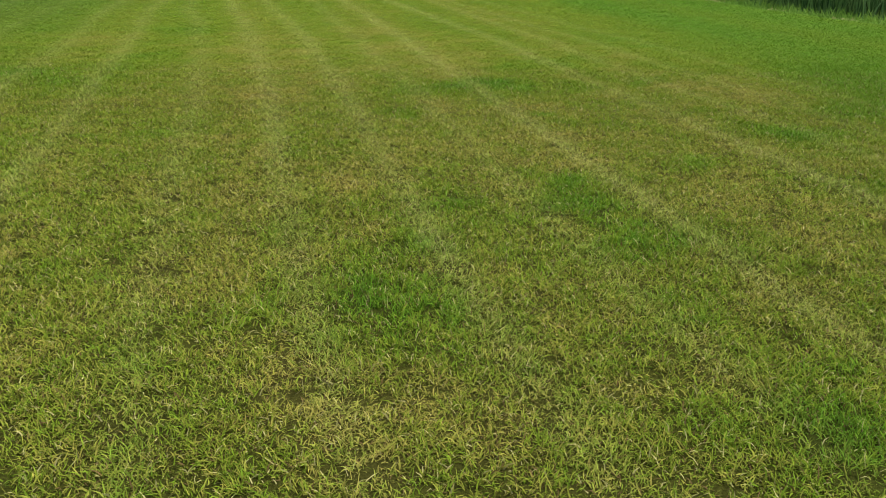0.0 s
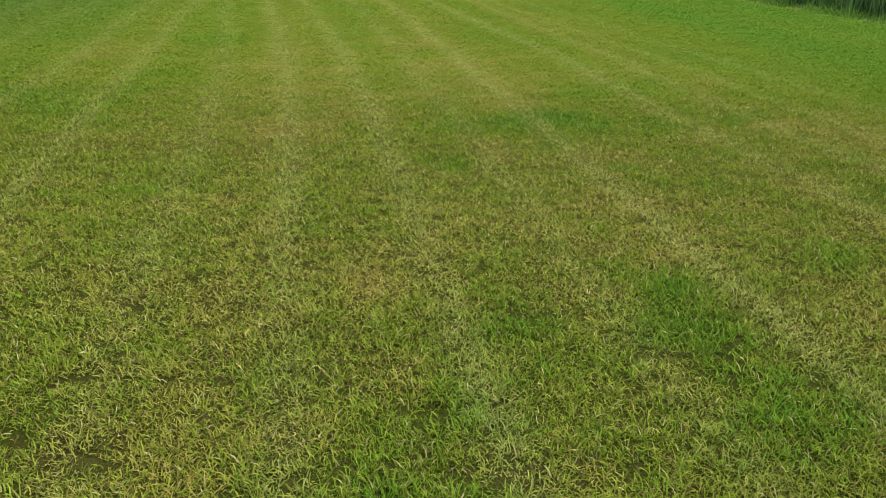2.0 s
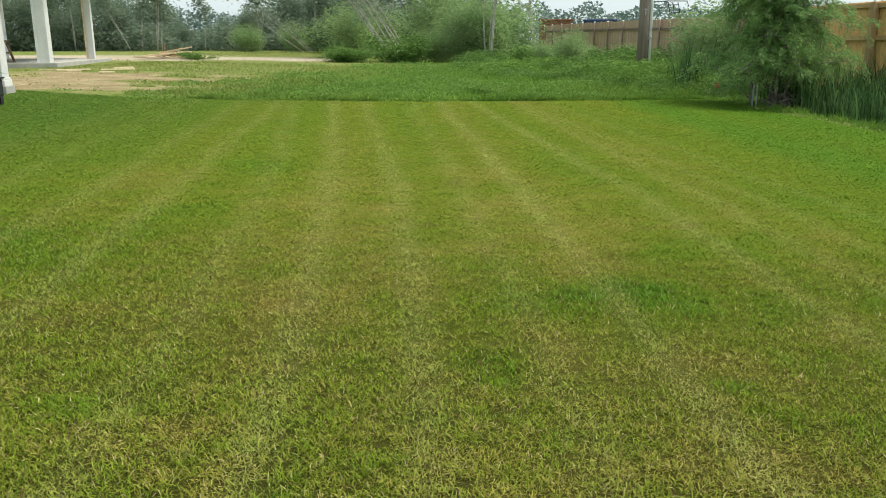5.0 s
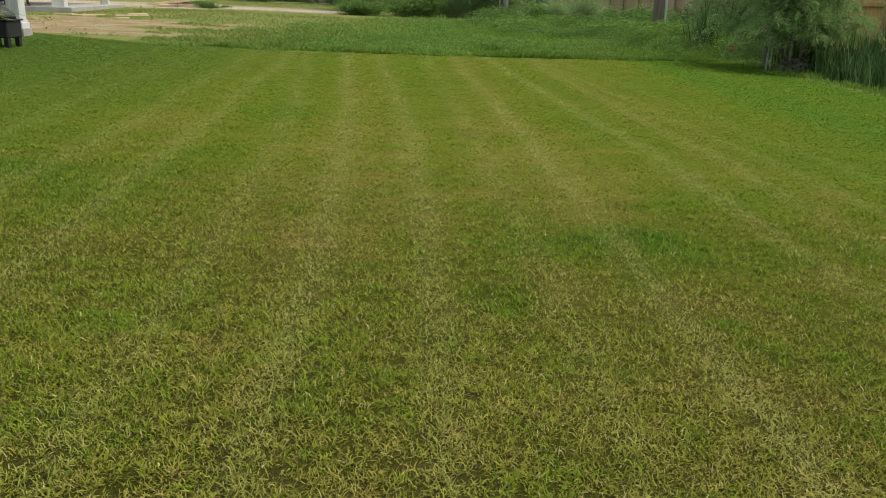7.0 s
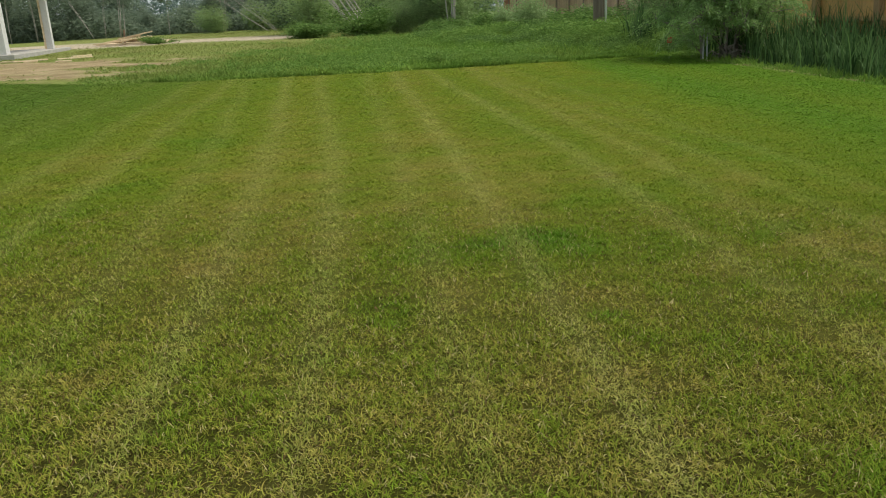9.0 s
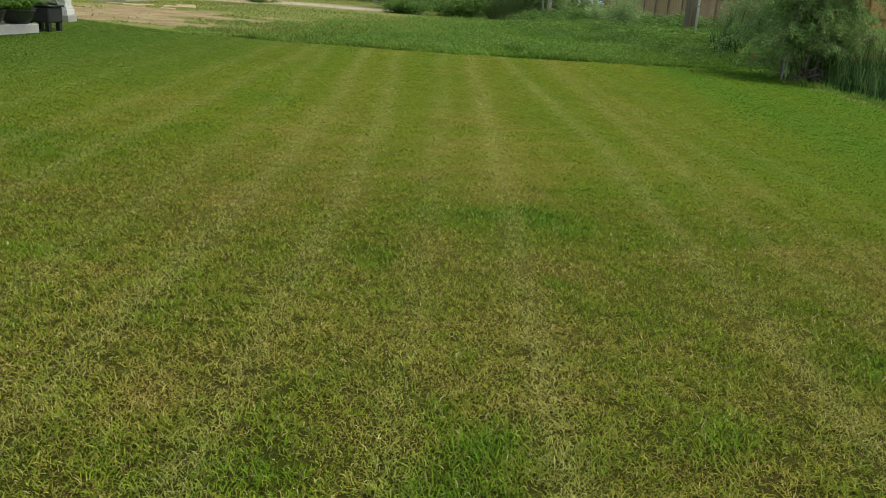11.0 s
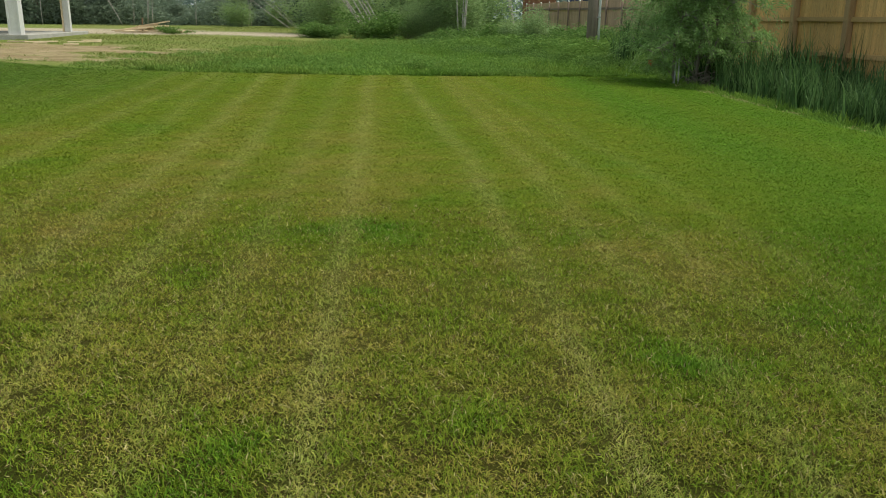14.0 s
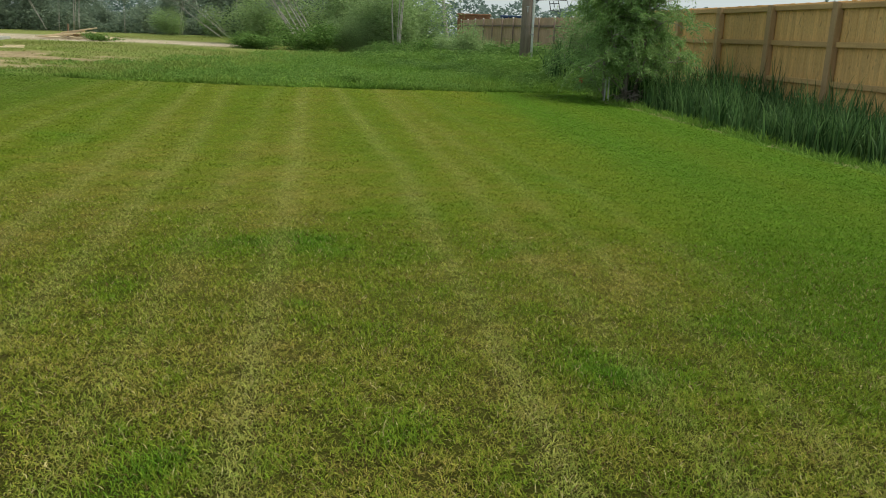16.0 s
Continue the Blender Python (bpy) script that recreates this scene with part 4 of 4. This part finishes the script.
BUSH = "bushes before the far trees"
dark = shrub("elder_bush", "dense dark green elder bush at the meadow's edge", "bush", BUSH, on(-8.4, 40.3), 3.0, 1.45, 9000, 0.065, M_SHRUB, M_BARK, 51)
light = shrub("tallow_bush", "light green leafy bush at the meadow's edge", "bush", BUSH, on(-5.6, 43.5), 3.6, 3.0, 11000, 0.066, M_SHRUB_PALE, M_BARK, 52)
for ob, x, y, s in ((dark, -10.6, 38.4, 0.6), (light, -6.9, 41.6, 0.5), (light, -11.8, 45.5, 0.8), (light, -4.3, 43.2, 0.95), (light, -7.2, 46.5, 1.1), (light, -4.6, 46.5, 0.9), (dark, -4.3, 40.0, 0.6), (dark, -1.6, 38.2, 0.7),
                    (light, 0.6, 37.5, 0.26), (dark, 2.6, 34.8, 0.6), (light, -17.5, 60.0, 0.6), (light, -20.5, 62.0, 0.6), (light, 0.0, 34.0, 0.43), (dark, 1.5, 34.6, 0.75), (light, 2.4, 36.0, 0.3), (light, -1.4, 36.8, 0.3), (light, -24.5, 63.0, 0.7), (light, -12.0, 51.0, 0.9), (dark, 4.4, 27.2, 0.55), (light, 4.9, 29.8, 0.6)):
    copy_thing(ob, Matrix.Translation(on(x, y)) @ Matrix.Rotation(rs.random() * 6.28, 4, "Z") @ Matrix.Diagonal((s * (1.0 + 0.6 * rs.random()), s * 1.2, s * (0.7 + 0.6 * rs.random()), 1)))

# dark leaves, greyed to carry the haze in their colour
M_HAZED_THICKET = leafy("hazed_thicket_leaf", (0.06, 0.10, 0.05), (0.105, 0.15, 0.08), vary=0.3, through_light=0.3)
thicket = shrub("thicket", "dark grey-green thicket below the far trees", "bush", BUSH, on(-15.6, 58.5), 6.0, 3.4, 7000, 0.11, M_HAZED_THICKET, M_BARK, 53)
copy_thing(thicket, Matrix.Translation(on(-12.0, 53.5)) @ Matrix.Rotation(2.0, 4, "Z") @ Matrix.Scale(0.8, 4))

# pale leaning and bare trees
BARE = "pale half-bare trees beyond the meadow"
tree("leaning_tree", "pale grey half-bare tree leaning over the bushes", "tree", BARE, on(-8.7, 42.6), 5.8, 2.2, 9, 3200, 0.07, M_HAZED_SCRUB, M_PALE_BARK, 61, lean=(-0.62, 0.05), low=0.35, girth=0.6)
tree("slender_tree", "slender pale-trunked tree with thin foliage", "tree", BARE, on(-4.1, 42.0), 7.0, 1.3, 4, 2500, 0.07, M_HAZED_SCRUB, M_PALE_BARK, 62, low=0.45, girth=0.5)
bare = tree("bare_tree", "thin bare tree with grey branches", "tree", BARE, on(-1.9, 50.0), 6.5, 2.4, 2, 0, 0.1, M_HAZED_SCRUB, M_PALE_BARK, 63, low=0.4)
tree("fallen_tree", "fallen pale tree with bare branches among bushes", "tree", BARE, on(-18.2, 57.5), 3.4, 2.8, 5, 500, 0.10, M_HAZED_SCRUB, M_PALE_BARK, 64, lean=(-1.2, 0), low=0.3, girth=0.42)

# ---- the far belt of trees ----
BELT = "scrubby trees of the far belt"
belt = [tree("scrub_tree", "grey-green scrubby tree of the far belt", "tree", BELT, on(-58.0, 70.0), 8.0, 2.6, 3, 7800, 0.15, M_HAZED_SCRUB, M_BARK, 71, puff=0.8, low=0.12, far=True),
        tree("scrub_tree", "dark green bushy tree of the far belt", "tree", BELT, on(-50.0, 72.0), 6.0, 2.8, 4, 8200, 0.15, M_HAZED_SCRUB, M_BARK, 72, puff=0.85, low=0.05, far=True),
        tree("scrub_tree", "tall thin-crowned tree of the far belt", "tree", BELT, on(-44.0, 73.0), 10.0, 2.2, 2, 4400, 0.135, M_HAZED_SCRUB, M_BARK, 73, puff=0.65, low=0.35, far=True)]
rs = np.random.default_rng(81)
for i in range(25):
    x = -84 + 76 * (i + 0.9 * rs.random()) / 25
    for row in range(2):
        y = np.interp(x, [-84, -40, -22, -10], [60, 68, 70, 62]) + 5 * row + 4 * rs.random()
        copy_thing(belt[int(rs.choice([0, 1, 1, 0, 2]))], Matrix.Translation(on(x + row, y)) @ Matrix.Rotation(rs.random() * 6.28, 4, "Z") @ Matrix.Scale((0.55 + 0.35 * rs.random()) * (0.5 if -38 < x < -25 else 1.0), 4))
thin = tree("thin_tree", "thin pale-trunked tree standing before the far belt", "tree", BELT, on(-33.0, 64.0), 9.0, 1.6, 2, 900, 0.18, M_HAZED_SCRUB, M_PALE_BARK, 74, puff=0.7, low=0.5, girth=0.34)
for i in range(22):
    x = -70 + 60 * (i + 1.6 * rs.random()) / 22
    copy_thing(thin, Matrix.Translation(on(x, float(np.interp(x, [-84, -40, -22, -10], [57, 64, 66, 60])) + 2 * rs.random())) @ Matrix.Rotation(rs.normal() * 0.2, 4, "Y") @ Matrix.Rotation(rs.random() * 6.28, 4, "Z") @ Matrix.Scale(0.55 + 0.5 * rs.random(), 4))


def undergrowth():
    """Low dark brush that closes the foot of the belt."""
    n = 80000
    x = -90 + 80 * rng.random(n)
    y = np.interp(x, [-84, -40, -22, -10], [59, 67, 69, 60]) + 9 * rng.random(n)
    z = land(x, y) + (0.5 + 2.6 * lattice(x, y, 3.0)) * rng.random(n)
    tagged(new("undergrowth", leaf_mesh("undergrowth", np.stack([x, y, z], 1), 0.17, M_HAZED_SCRUB, long=1.9, far=True)), "tangled grey-green undergrowth below the far trees", "undergrowth", kind="stuff")
    n = 44000
    x = -120 + 290 * rng.random(n)
    y = 190 + 25 * rng.random(n)
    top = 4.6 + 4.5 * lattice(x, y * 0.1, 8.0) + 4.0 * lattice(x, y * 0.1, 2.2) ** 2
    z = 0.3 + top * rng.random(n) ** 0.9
    tagged(new("far_woods", leaf_mesh("far_woods", np.stack([x, y, z], 1), 0.62, M_HAZED_FAR, long=1.4, far=True)), "hazy low line of distant woods", "woods", kind="stuff")


undergrowth()

# two ribbed steel skips beyond the old fence
M_RUST = surface("rusty_orange_paint", (0.24, 0.10, 0.055), (0.32, 0.15, 0.085), 2, 0.8, 0.2, 20)
M_BLUE = surface("dull_blue_paint", (0.03, 0.05, 0.13), (0.05, 0.08, 0.19), 2, 0.7, 0.2, 20)


def skip(label, at, length, mat):
    ob = thing("steel_skip", label, "skip", "skips beyond the fence", at=at)
    bm = bmesh.new()
    box(bm, (length, 2.2, 2.35), bevel=0.03)
    part("body", bm, mat, ob)
    bm = bmesh.new()
    box(bm, (length - 0.3, 1.8, 0.37), (0, 0, -0.36), bevel=0.02)
    part("skid", bm, M_BLACK, ob, "black steel skid")
    bm = bmesh.new()
    box(bm, (length + 0.12, 2.34, 0.12), (0, 0, 2.35), bevel=0.02)
    part("rim", bm, mat, ob)
    for k in range(7):
        bm = bmesh.new()
        box(bm, (0.11, 0.09, 2.3), ((k - 3) * (length - 0.2) / 6, -1.144, 0.02), bevel=0.01)
        part("rib", bm, mat, ob)


skip("rusty orange ribbed steel skip beyond the fence", on(-1.15, 61.2, 0.08), 2.3, M_RUST)
skip("dull blue ribbed steel skip beyond the fence", on(1.9, 61.2, 0.10), 2.2, M_BLUE)

# ---- the patio and its things ----
PATIO = 0.60
bm = bmesh.new()
box(bm, (6.0, 9.0, 0.35), (-13.38, 8.75, PATIO - 0.35), bevel=0.015)
solo("patio_slab", bm, M_SLAB, "pale concrete patio slab beside the lawn", "patio", kind="structure")


def potted(at, seed, width=0.31):
    rs = np.random.default_rng(seed)
    ob = thing("potted_plant", "strap-leaved green plant in a shallow dark bowl on the patio", "potted plant", "bowls on the patio", at=at)
    bm = bmesh.new()
    lathe(bm, [(width * 0.62, 0), (width * 0.85, 0.10), (width, 0.22), (width * 1.06, 0.235), (width * 1.06, 0.26), (width * 0.95, 0.26), (width * 0.9, 0.21)], 28)
    part("bowl", bm, M_POT, ob)
    bm = bmesh.new()
    lathe(bm, [(width * 0.9, 0.19), (width * 0.88, 0.215)], 20)
    part("soil", bm, M_SAWHORSE, ob, "dark potting soil")
    v, f, off = [], [], 0
    for k in range(230):
        a, r = rs.random() * 6.283, width * 0.7 * math.sqrt(rs.random())
        L, w, ln = 0.36 + 0.36 * rs.random(), 0.011 + 0.010 * rs.random(), 0.25 + 1.25 * rs.random()
        bx, by = r * math.cos(a), r * math.sin(a)
        for s in range(5):
            q = s / 4
            o, z = L * ln * q ** 1.3, L * (q - 0.55 * ln * q ** 2.4)
            t = w * (1 - q ** 3)
            v += [(bx + math.cos(a) * o - math.sin(a) * t, by + math.sin(a) * o + math.cos(a) * t, 0.21 + z), (bx + math.cos(a) * o + math.sin(a) * t, by + math.sin(a) * o - math.cos(a) * t, 0.21 + z)]
        f += [(off + 2 * s, off + 2 * s + 1, off + 2 * s + 3, off + 2 * s + 2) for s in range(4)]
        off += 10
    part("leaves", np_mesh("leaves", v, f, M_POTTED), M_POTTED, ob, "arching strap leaves")


potted((-10.58, 12.92, PATIO), 3)
potted((-10.56, 12.15, PATIO), 4)
potted((-10.44, 11.48, PATIO), 8)

# black steel fire box on legs
fire = thing("fire_box", "black steel fire box with a domed lid on the grass", "fire pit", at=on(-10.72, 13.82), turn=4)
bm = bmesh.new()
box(bm, (0.52, 0.46, 0.30), (0, 0, 0.16), bevel=0.02)
part("body", bm, M_BLACK, fire)
bm = bmesh.new()
box(bm, (0.58, 0.52, 0.03), (0, 0, 0.46), bevel=0.008)
part("rim", bm, M_BLACK, fire)
bm = bmesh.new()
lathe(bm, [(0.27, 0.49), (0.255, 0.56), (0.19, 0.64), (0.11, 0.69), (0.06, 0.71), (0.05, 0.75), (0.02, 0.76)], 20)
part("lid", bm, M_BLACK, fire)
for sx in (-1, 1):
    for sy in (-1, 1):
        bm = bmesh.new()
        box(bm, (0.09, 0.09, 0.2), (sx * 0.2, sy * 0.17, -0.02), bevel=0.006)
        part("leg", bm, M_BLACK, fire)
bm = bmesh.new()
tube(bm, [(-0.05, -0.24, 0.42), (-0.05, -0.28, 0.42), (0.05, -0.28, 0.42), (0.05, -0.24, 0.42)], [0.008] * 4, 6)
part("handle", bm, M_STAKE, fire)


def wrapped_column(at, width, base_z, height, label, taper=0.86, turn=0, footing=True):
    col = thing("porch_column", label, "column", "porch columns", at=at, turn=turn)
    if footing:
        bm = bmesh.new()
        box(bm, (width * 1.5, width * 1.5, base_z + 0.2), (0, 0, -0.2), bevel=0.01)
        part("footing", bm, M_CONCRETE, col, "grey concrete footing")
        bm = bmesh.new()
        box(bm, (width * 1.28, width * 1.28, 0.13), (0, 0, base_z), bevel=0.008)
        part("plinth", bm, M_WHITE, col)
        bm = bmesh.new()
        box(bm, (width * 1.15, width * 1.15, 0.05), (0, 0, base_z + 0.13), bevel=0.01)
        part("moulding", bm, M_WHITE, col)
        base_z += 0.18
    bm = bmesh.new()
    box(bm, (width, width, height), (0, 0, base_z), bevel=0.006, top=taper)
    part("shaft", bm, M_WHITE, col)
    for s in (-1, 1):
        bm = bmesh.new()
        box(bm, (0.07, 0.02, height), (s * (width / 2 - 0.04), -width / 2 - 0.011, base_z))
        part("corner_board", bm, M_WHITE, col)
    return col


wrapped_column(on(-12.13, 16.25), 0.27, 0.14, 2.6, "white tapered porch column on a concrete footing", turn=10)

# roof out of view, guessed from the column, added to shade the patio
bm = bmesh.new()
box(bm, (6.0, 9.5, 0.28), (-14.75, 11.9, 3.45), bevel=0.02)
solo("patio_roof", bm, M_WHITE, "plain white patio roof, unseen and added for shade, carried by the column", "roof", kind="structure")

# small things by the column
crate = thing("planter_box", "dark brown planter box behind the fire box", "planter", at=on(-12.62, 16.05), turn=20)
bm = bmesh.new()
box(bm, (0.52, 0.36, 0.46), bevel=0.015)
part("body", bm, M_SAWHORSE, crate)
bm = bmesh.new()
box(bm, (0.56, 0.4, 0.05), (0, 0, 0.46), bevel=0.01)
part("rim", bm, M_SAWHORSE, crate)
pot = thing("clay_pot", "pale pot with a dark leafy house plant by the column", "potted plant", at=on(-12.2, 15.7))
bm = bmesh.new()
lathe(bm, [(0.10, 0), (0.14, 0.2), (0.155, 0.22), (0.155, 0.26), (0.12, 0.26)], 18)
part("pot", bm, M_CONCRETE, pot)
bm = bmesh.new()
tube(bm, [(0, 0, 0.2), (0.01, 0.02, 0.6), (0.03, 0, 0.85)], [0.012, 0.01, 0.006], 6)
part("stem", bm, M_BARK, pot)
rs = np.random.default_rng(4)
part("leaves", leaf_mesh("leaves", rs.normal(size=(70, 3)) * (0.08, 0.08, 0.13) + (0.02, 0, 0.72), 0.07, M_DARKLEAF, long=1.9), M_DARKLEAF, pot)

chair = thing("patio_chair", "dark metal patio chair behind the potted plants", "chair", at=(-11.0, 13.0 - 0.35, PATIO), turn=60)
for sx in (-1, 1):
    bm = bmesh.new()
    tube(bm, [(sx * 0.25, 0.25, 0), (sx * 0.25, 0.22, 0.45), (sx * 0.24, 0.30, 0.8), (sx * 0.2, 0.33, 0.92), (0, 0.34, 0.95)], [0.014] * 5, 8)
    part("back_leg", bm, M_BLACK, chair)
    bm = bmesh.new()
    tube(bm, [(sx * 0.25, -0.25, 0), (sx * 0.25, -0.24, 0.62), (sx * 0.25, 0.2, 0.64)], [0.014] * 3, 8)
    part("front_leg", bm, M_BLACK, chair)
bm = bmesh.new()
box(bm, (0.5, 0.48, 0.03), (0, 0, 0.43), bevel=0.01)
part("seat", bm, M_BLACK, chair)
for k in range(5):
    bm = bmesh.new()
    tube(bm, [((k - 2) * 0.08, 0.22, 0.45), ((k - 2) * 0.075, 0.33, 0.93)], [0.007] * 2, 6)
    part("back_bar", bm, M_BLACK, chair)

# ---- the house being built next door ----
DECK = 0.84
u, w = Vector((-0.304, 0.953, 0)), Vector((-0.953, -0.304, 0))   # along the porch's side, and in from it
corner = Vector((-17.57, 26.70, 0))
bm = bmesh.new()
box(bm, (9.0, 8.2, 0.5), (-4.5, 4.1, -0.5), bevel=0.015)
solo("porch_slab", bm, M_CONCRETE, "raw concrete porch slab of an unfinished house", "porch slab", kind="structure", m=Matrix.Translation((corner.x, corner.y, DECK)) @ Matrix.Rotation(math.atan2(u.y, u.x) - math.pi / 2, 4, "Z"))


def on_porch(a, b, z=DECK):
    p = corner + u * a + w * b
    return (p.x, p.y, z)


PORCH_TURN = math.degrees(math.atan2(u.y, u.x)) - 90
wrapped_column(on_porch(0.36, 0.47), 0.42, 0.0, 3.0, "broad white porch column of an unfinished house", taper=0.96, turn=PORCH_TURN, footing=False)
post2 = thing("porch_post", "slim porch post with white cladding and one bare wood side", "post", "porch columns", at=on_porch(6.6, 0.42), turn=PORCH_TURN)
bm = bmesh.new()
box(bm, (0.24, 0.26, 3.1), (0.02, 0, 0), bevel=0.006)
part("cladding", bm, M_WHITE, post2)
bm = bmesh.new()
box(bm, (0.08, 0.24, 3.1), (-0.145, 0, 0), bevel=0.004)
part("bare_side", bm, M_LUMBER, post2, "bare yellow pine")
# roof out of view, implied by the columns, added to shade the white wall
bm = bmesh.new()
box(bm, (5.0, 9.2, 0.3), (-2.2, 4.1, 3.0), bevel=0.02)
solo("porch_roof", bm, M_WHITE, "plain white roof, unseen and added for shade, over the unfinished porch", "roof", kind="structure", m=Matrix.Translation((corner.x, corner.y, DECK)) @ Matrix.Rotation(radians(PORCH_TURN), 4, "Z"))
house = thing("unfinished_house", "unfinished house wall in white building wrap with dark windows", "house", at=on_porch(0, 4.0), turn=PORCH_TURN)


def wall_with_openings(bm, y0, y1, z1, holes, thick=0.18):
    """Blocks round rectangular holes (y from, y to, z from, z to) in a wall facing +x."""
    y = y0
    for a, b, lo, hi in holes:
        box(bm, (thick, a - y, z1 + 0.5), (-thick / 2, (a + y) / 2, -0.5))
        box(bm, (thick, b - a, lo + 0.5), (-thick / 2, (a + b) / 2, -0.5))
        box(bm, (thick, b - a, z1 - hi), (-thick / 2, (a + b) / 2, hi))
        y = b
    box(bm, (thick, y1 - y, z1 + 0.5), (-thick / 2, (y1 + y) / 2, -0.5))


HOLES = ((0.35, 1.55, 0.6, 2.2), (1.65, 2.75, 0.6, 2.2), (2.85, 3.9, 0.6, 2.2), (4.85, 6.5, 0.58, 2.3))
bm = bmesh.new()
wall_with_openings(bm, -9.0, 7.7, 3.0, HOLES)
part("wrapped_wall", bm, M_WRAP, house, "white building wrap")
bm = bmesh.new()
box(bm, (6.0, 0.18, 3.5), (-3.2, 7.61, -0.5))
part("end_wall", bm, M_WRAP, house)
for a, b, lo, hi in HOLES:
    win = thing("window", "", "")
    win.parent = house
    for key in list(win.keys()):
        del win[key]
    fr = bmesh.new()
    for yy in (a + 0.015, b - 0.015):
        box(fr, (0.09, 0.03, hi - lo), (-0.02, yy, lo), bevel=0.004)
    for zz in (lo, hi - 0.04):
        box(fr, (0.09, b - a - 0.06, 0.04), (-0.02, (a + b) / 2, zz), bevel=0.004)
    part("window_frame", fr, M_WHITE, win)
    fr = bmesh.new()
    box(fr, (0.012, b - a - 0.06, hi - lo - 0.08), (-0.05, (a + b) / 2, lo + 0.04))
    part("pane", fr, M_GLASS, win)
    fr = bmesh.new()
    box(fr, (0.004, 0.36, 0.34), (-0.04, (a + b) / 2 - 0.12, lo + 0.10))
    part("sticker", fr, M_WHITE, win, "white paper sticker")
    fr = bmesh.new()
    for k in range(3):
        box(fr, (0.004, 0.16, 0.05), (0.003, a + 0.3 + 0.24 * k, lo - 0.22))
    part("print_marks", fr, M_STAKE, win, "faint grey printed marks")
bm = bmesh.new()
for k, hgt in enumerate((0.22, 0.2, 0.3)):
    box(bm, (0.004, 0.13, hgt), (0.004, -0.85 + 0.24 * k, 0.95))
part("printed_bars", bm, M_STAKE, house, "grey printed marks on the wrap")

saw = thing("sawhorse_table", "dark wooden sawhorse with a plank top on the porch", "sawhorse", at=on_porch(1.0, 2.3), turn=37.5)
bm = bmesh.new()
box(bm, (1.25, 0.3, 0.08), (-0.15, 0, 0.68), bevel=0.008)
part("plank", bm, M_SAWHORSE, saw)
for sx in (-1, 1):
    for sy in (-1, 1):
        bm = bmesh.new()
        tube(bm, [(sx * 0.36 + sy * 0.24, sy * 0.12, 0), (sx * 0.36 + sy * 0.05, sy * 0.04, 0.68)], [0.045, 0.045], 4)
        part("leg", bm, M_SAWHORSE, saw)
    bm = bmesh.new()
    box(bm, (0.34, 0.05, 0.06), (sx * 0.36, 0, 0.3))
    part("brace", bm, M_SAWHORSE, saw)
bm = bmesh.new()
box(bm, (1.3, 0.5, 0.03), (0, 0.05, 0.0), bevel=0.005)
solo("plank_offcut", bm, M_SAWHORSE, "dark plank lying on the porch slab", "plank", m=Matrix.Translation(on_porch(1.0, 2.3)) @ Matrix.Rotation(radians(37.5), 4, "Z"))

# ---- boards left lying about ----
def plank(x, y, length, turn, tilt=0.0, z=0.02, width=0.11, thick=0.04):
    bm = bmesh.new()
    box(bm, (length, width, thick), bevel=0.004)
    solo("loose_plank", bm, M_LUMBER, "raw pine plank lying on the ground", "plank", "loose planks", m=Matrix.Translation(on(x, y, z)) @ Matrix.Rotation(radians(turn), 4, "Z") @ Matrix.Rotation(radians(tilt), 4, "Y"))


for x, y, L, a in ((-15.8, 24.8, 1.05, 52), (-14.75, 25.6, 1.1, 50), (-14.15, 23.9, 0.45, 35), (-15.35, 24.1, 0.4, 30), (-16.5, 24.6, 0.6, 20), (-15.2, 26.8, 0.7, 60)):
    plank(x, y, L, a)

heap = thing("lumber_heap", "jumbled heap of raw pine offcuts beside the track", "lumber heap", at=on(-19.1, 37.8))
rs = np.random.default_rng(14)
for k, (x, y, z, L, a, t) in enumerate(((0, 0, 0.03, 2.6, 20, 0), (0.2, 0.2, 0.16, 2.4, 30, -5), (-0.3, -0.1, 0.18, 2.2, 5, -7), (0.5, 0.1, 0.30, 2.0, 12, -8), (1.4, 0.1, 0.14, 2.2, -4, 3), (1.7, -0.2, 0.06, 2.6, -8, 0), (-1.1, 0.2, 0.04, 2.0, 10, 0), (-0.8, -0.4, 0.10, 2.0, 24, -3), (0.3, -0.5, 0.03, 2.4, 2, 0), (2.0, 0.3, 0.08, 1.9, 14, 2), (-0.1, 0.4, 0.12, 1.6, -30, 4), (0.8, -0.3, 0.2, 1.8, 35, -3))):
    bm = bmesh.new()
    box(bm, (L * 0.8, 0.18, 0.06), bevel=0.004)
    ob = part("offcut", bm, M_LUMBER, heap)
    ob.matrix_basis = pose(x * 0.75, y, z * 1.3, rs.normal() * 8, t * 1.2, a + rs.normal() * 14)
shrub("weed_clump", "dark weed clump growing beside the lumber heap", "weed", CLUMPS, on(-17.3, 37.3), 1.7, 0.34, 2600, 0.035, M_SHRUB, M_SHRUB, 45)
bm = bmesh.new()
box(bm, (0.06, 0.06, 0.8), (0, 0, -0.1), (0, 4, 0), bevel=0.006)
solo("track_stake", bm, M_SAWHORSE, "short dark stake standing by the lumber heap", "stake", m=Matrix.Translation(on(-19.3, 37.9)))
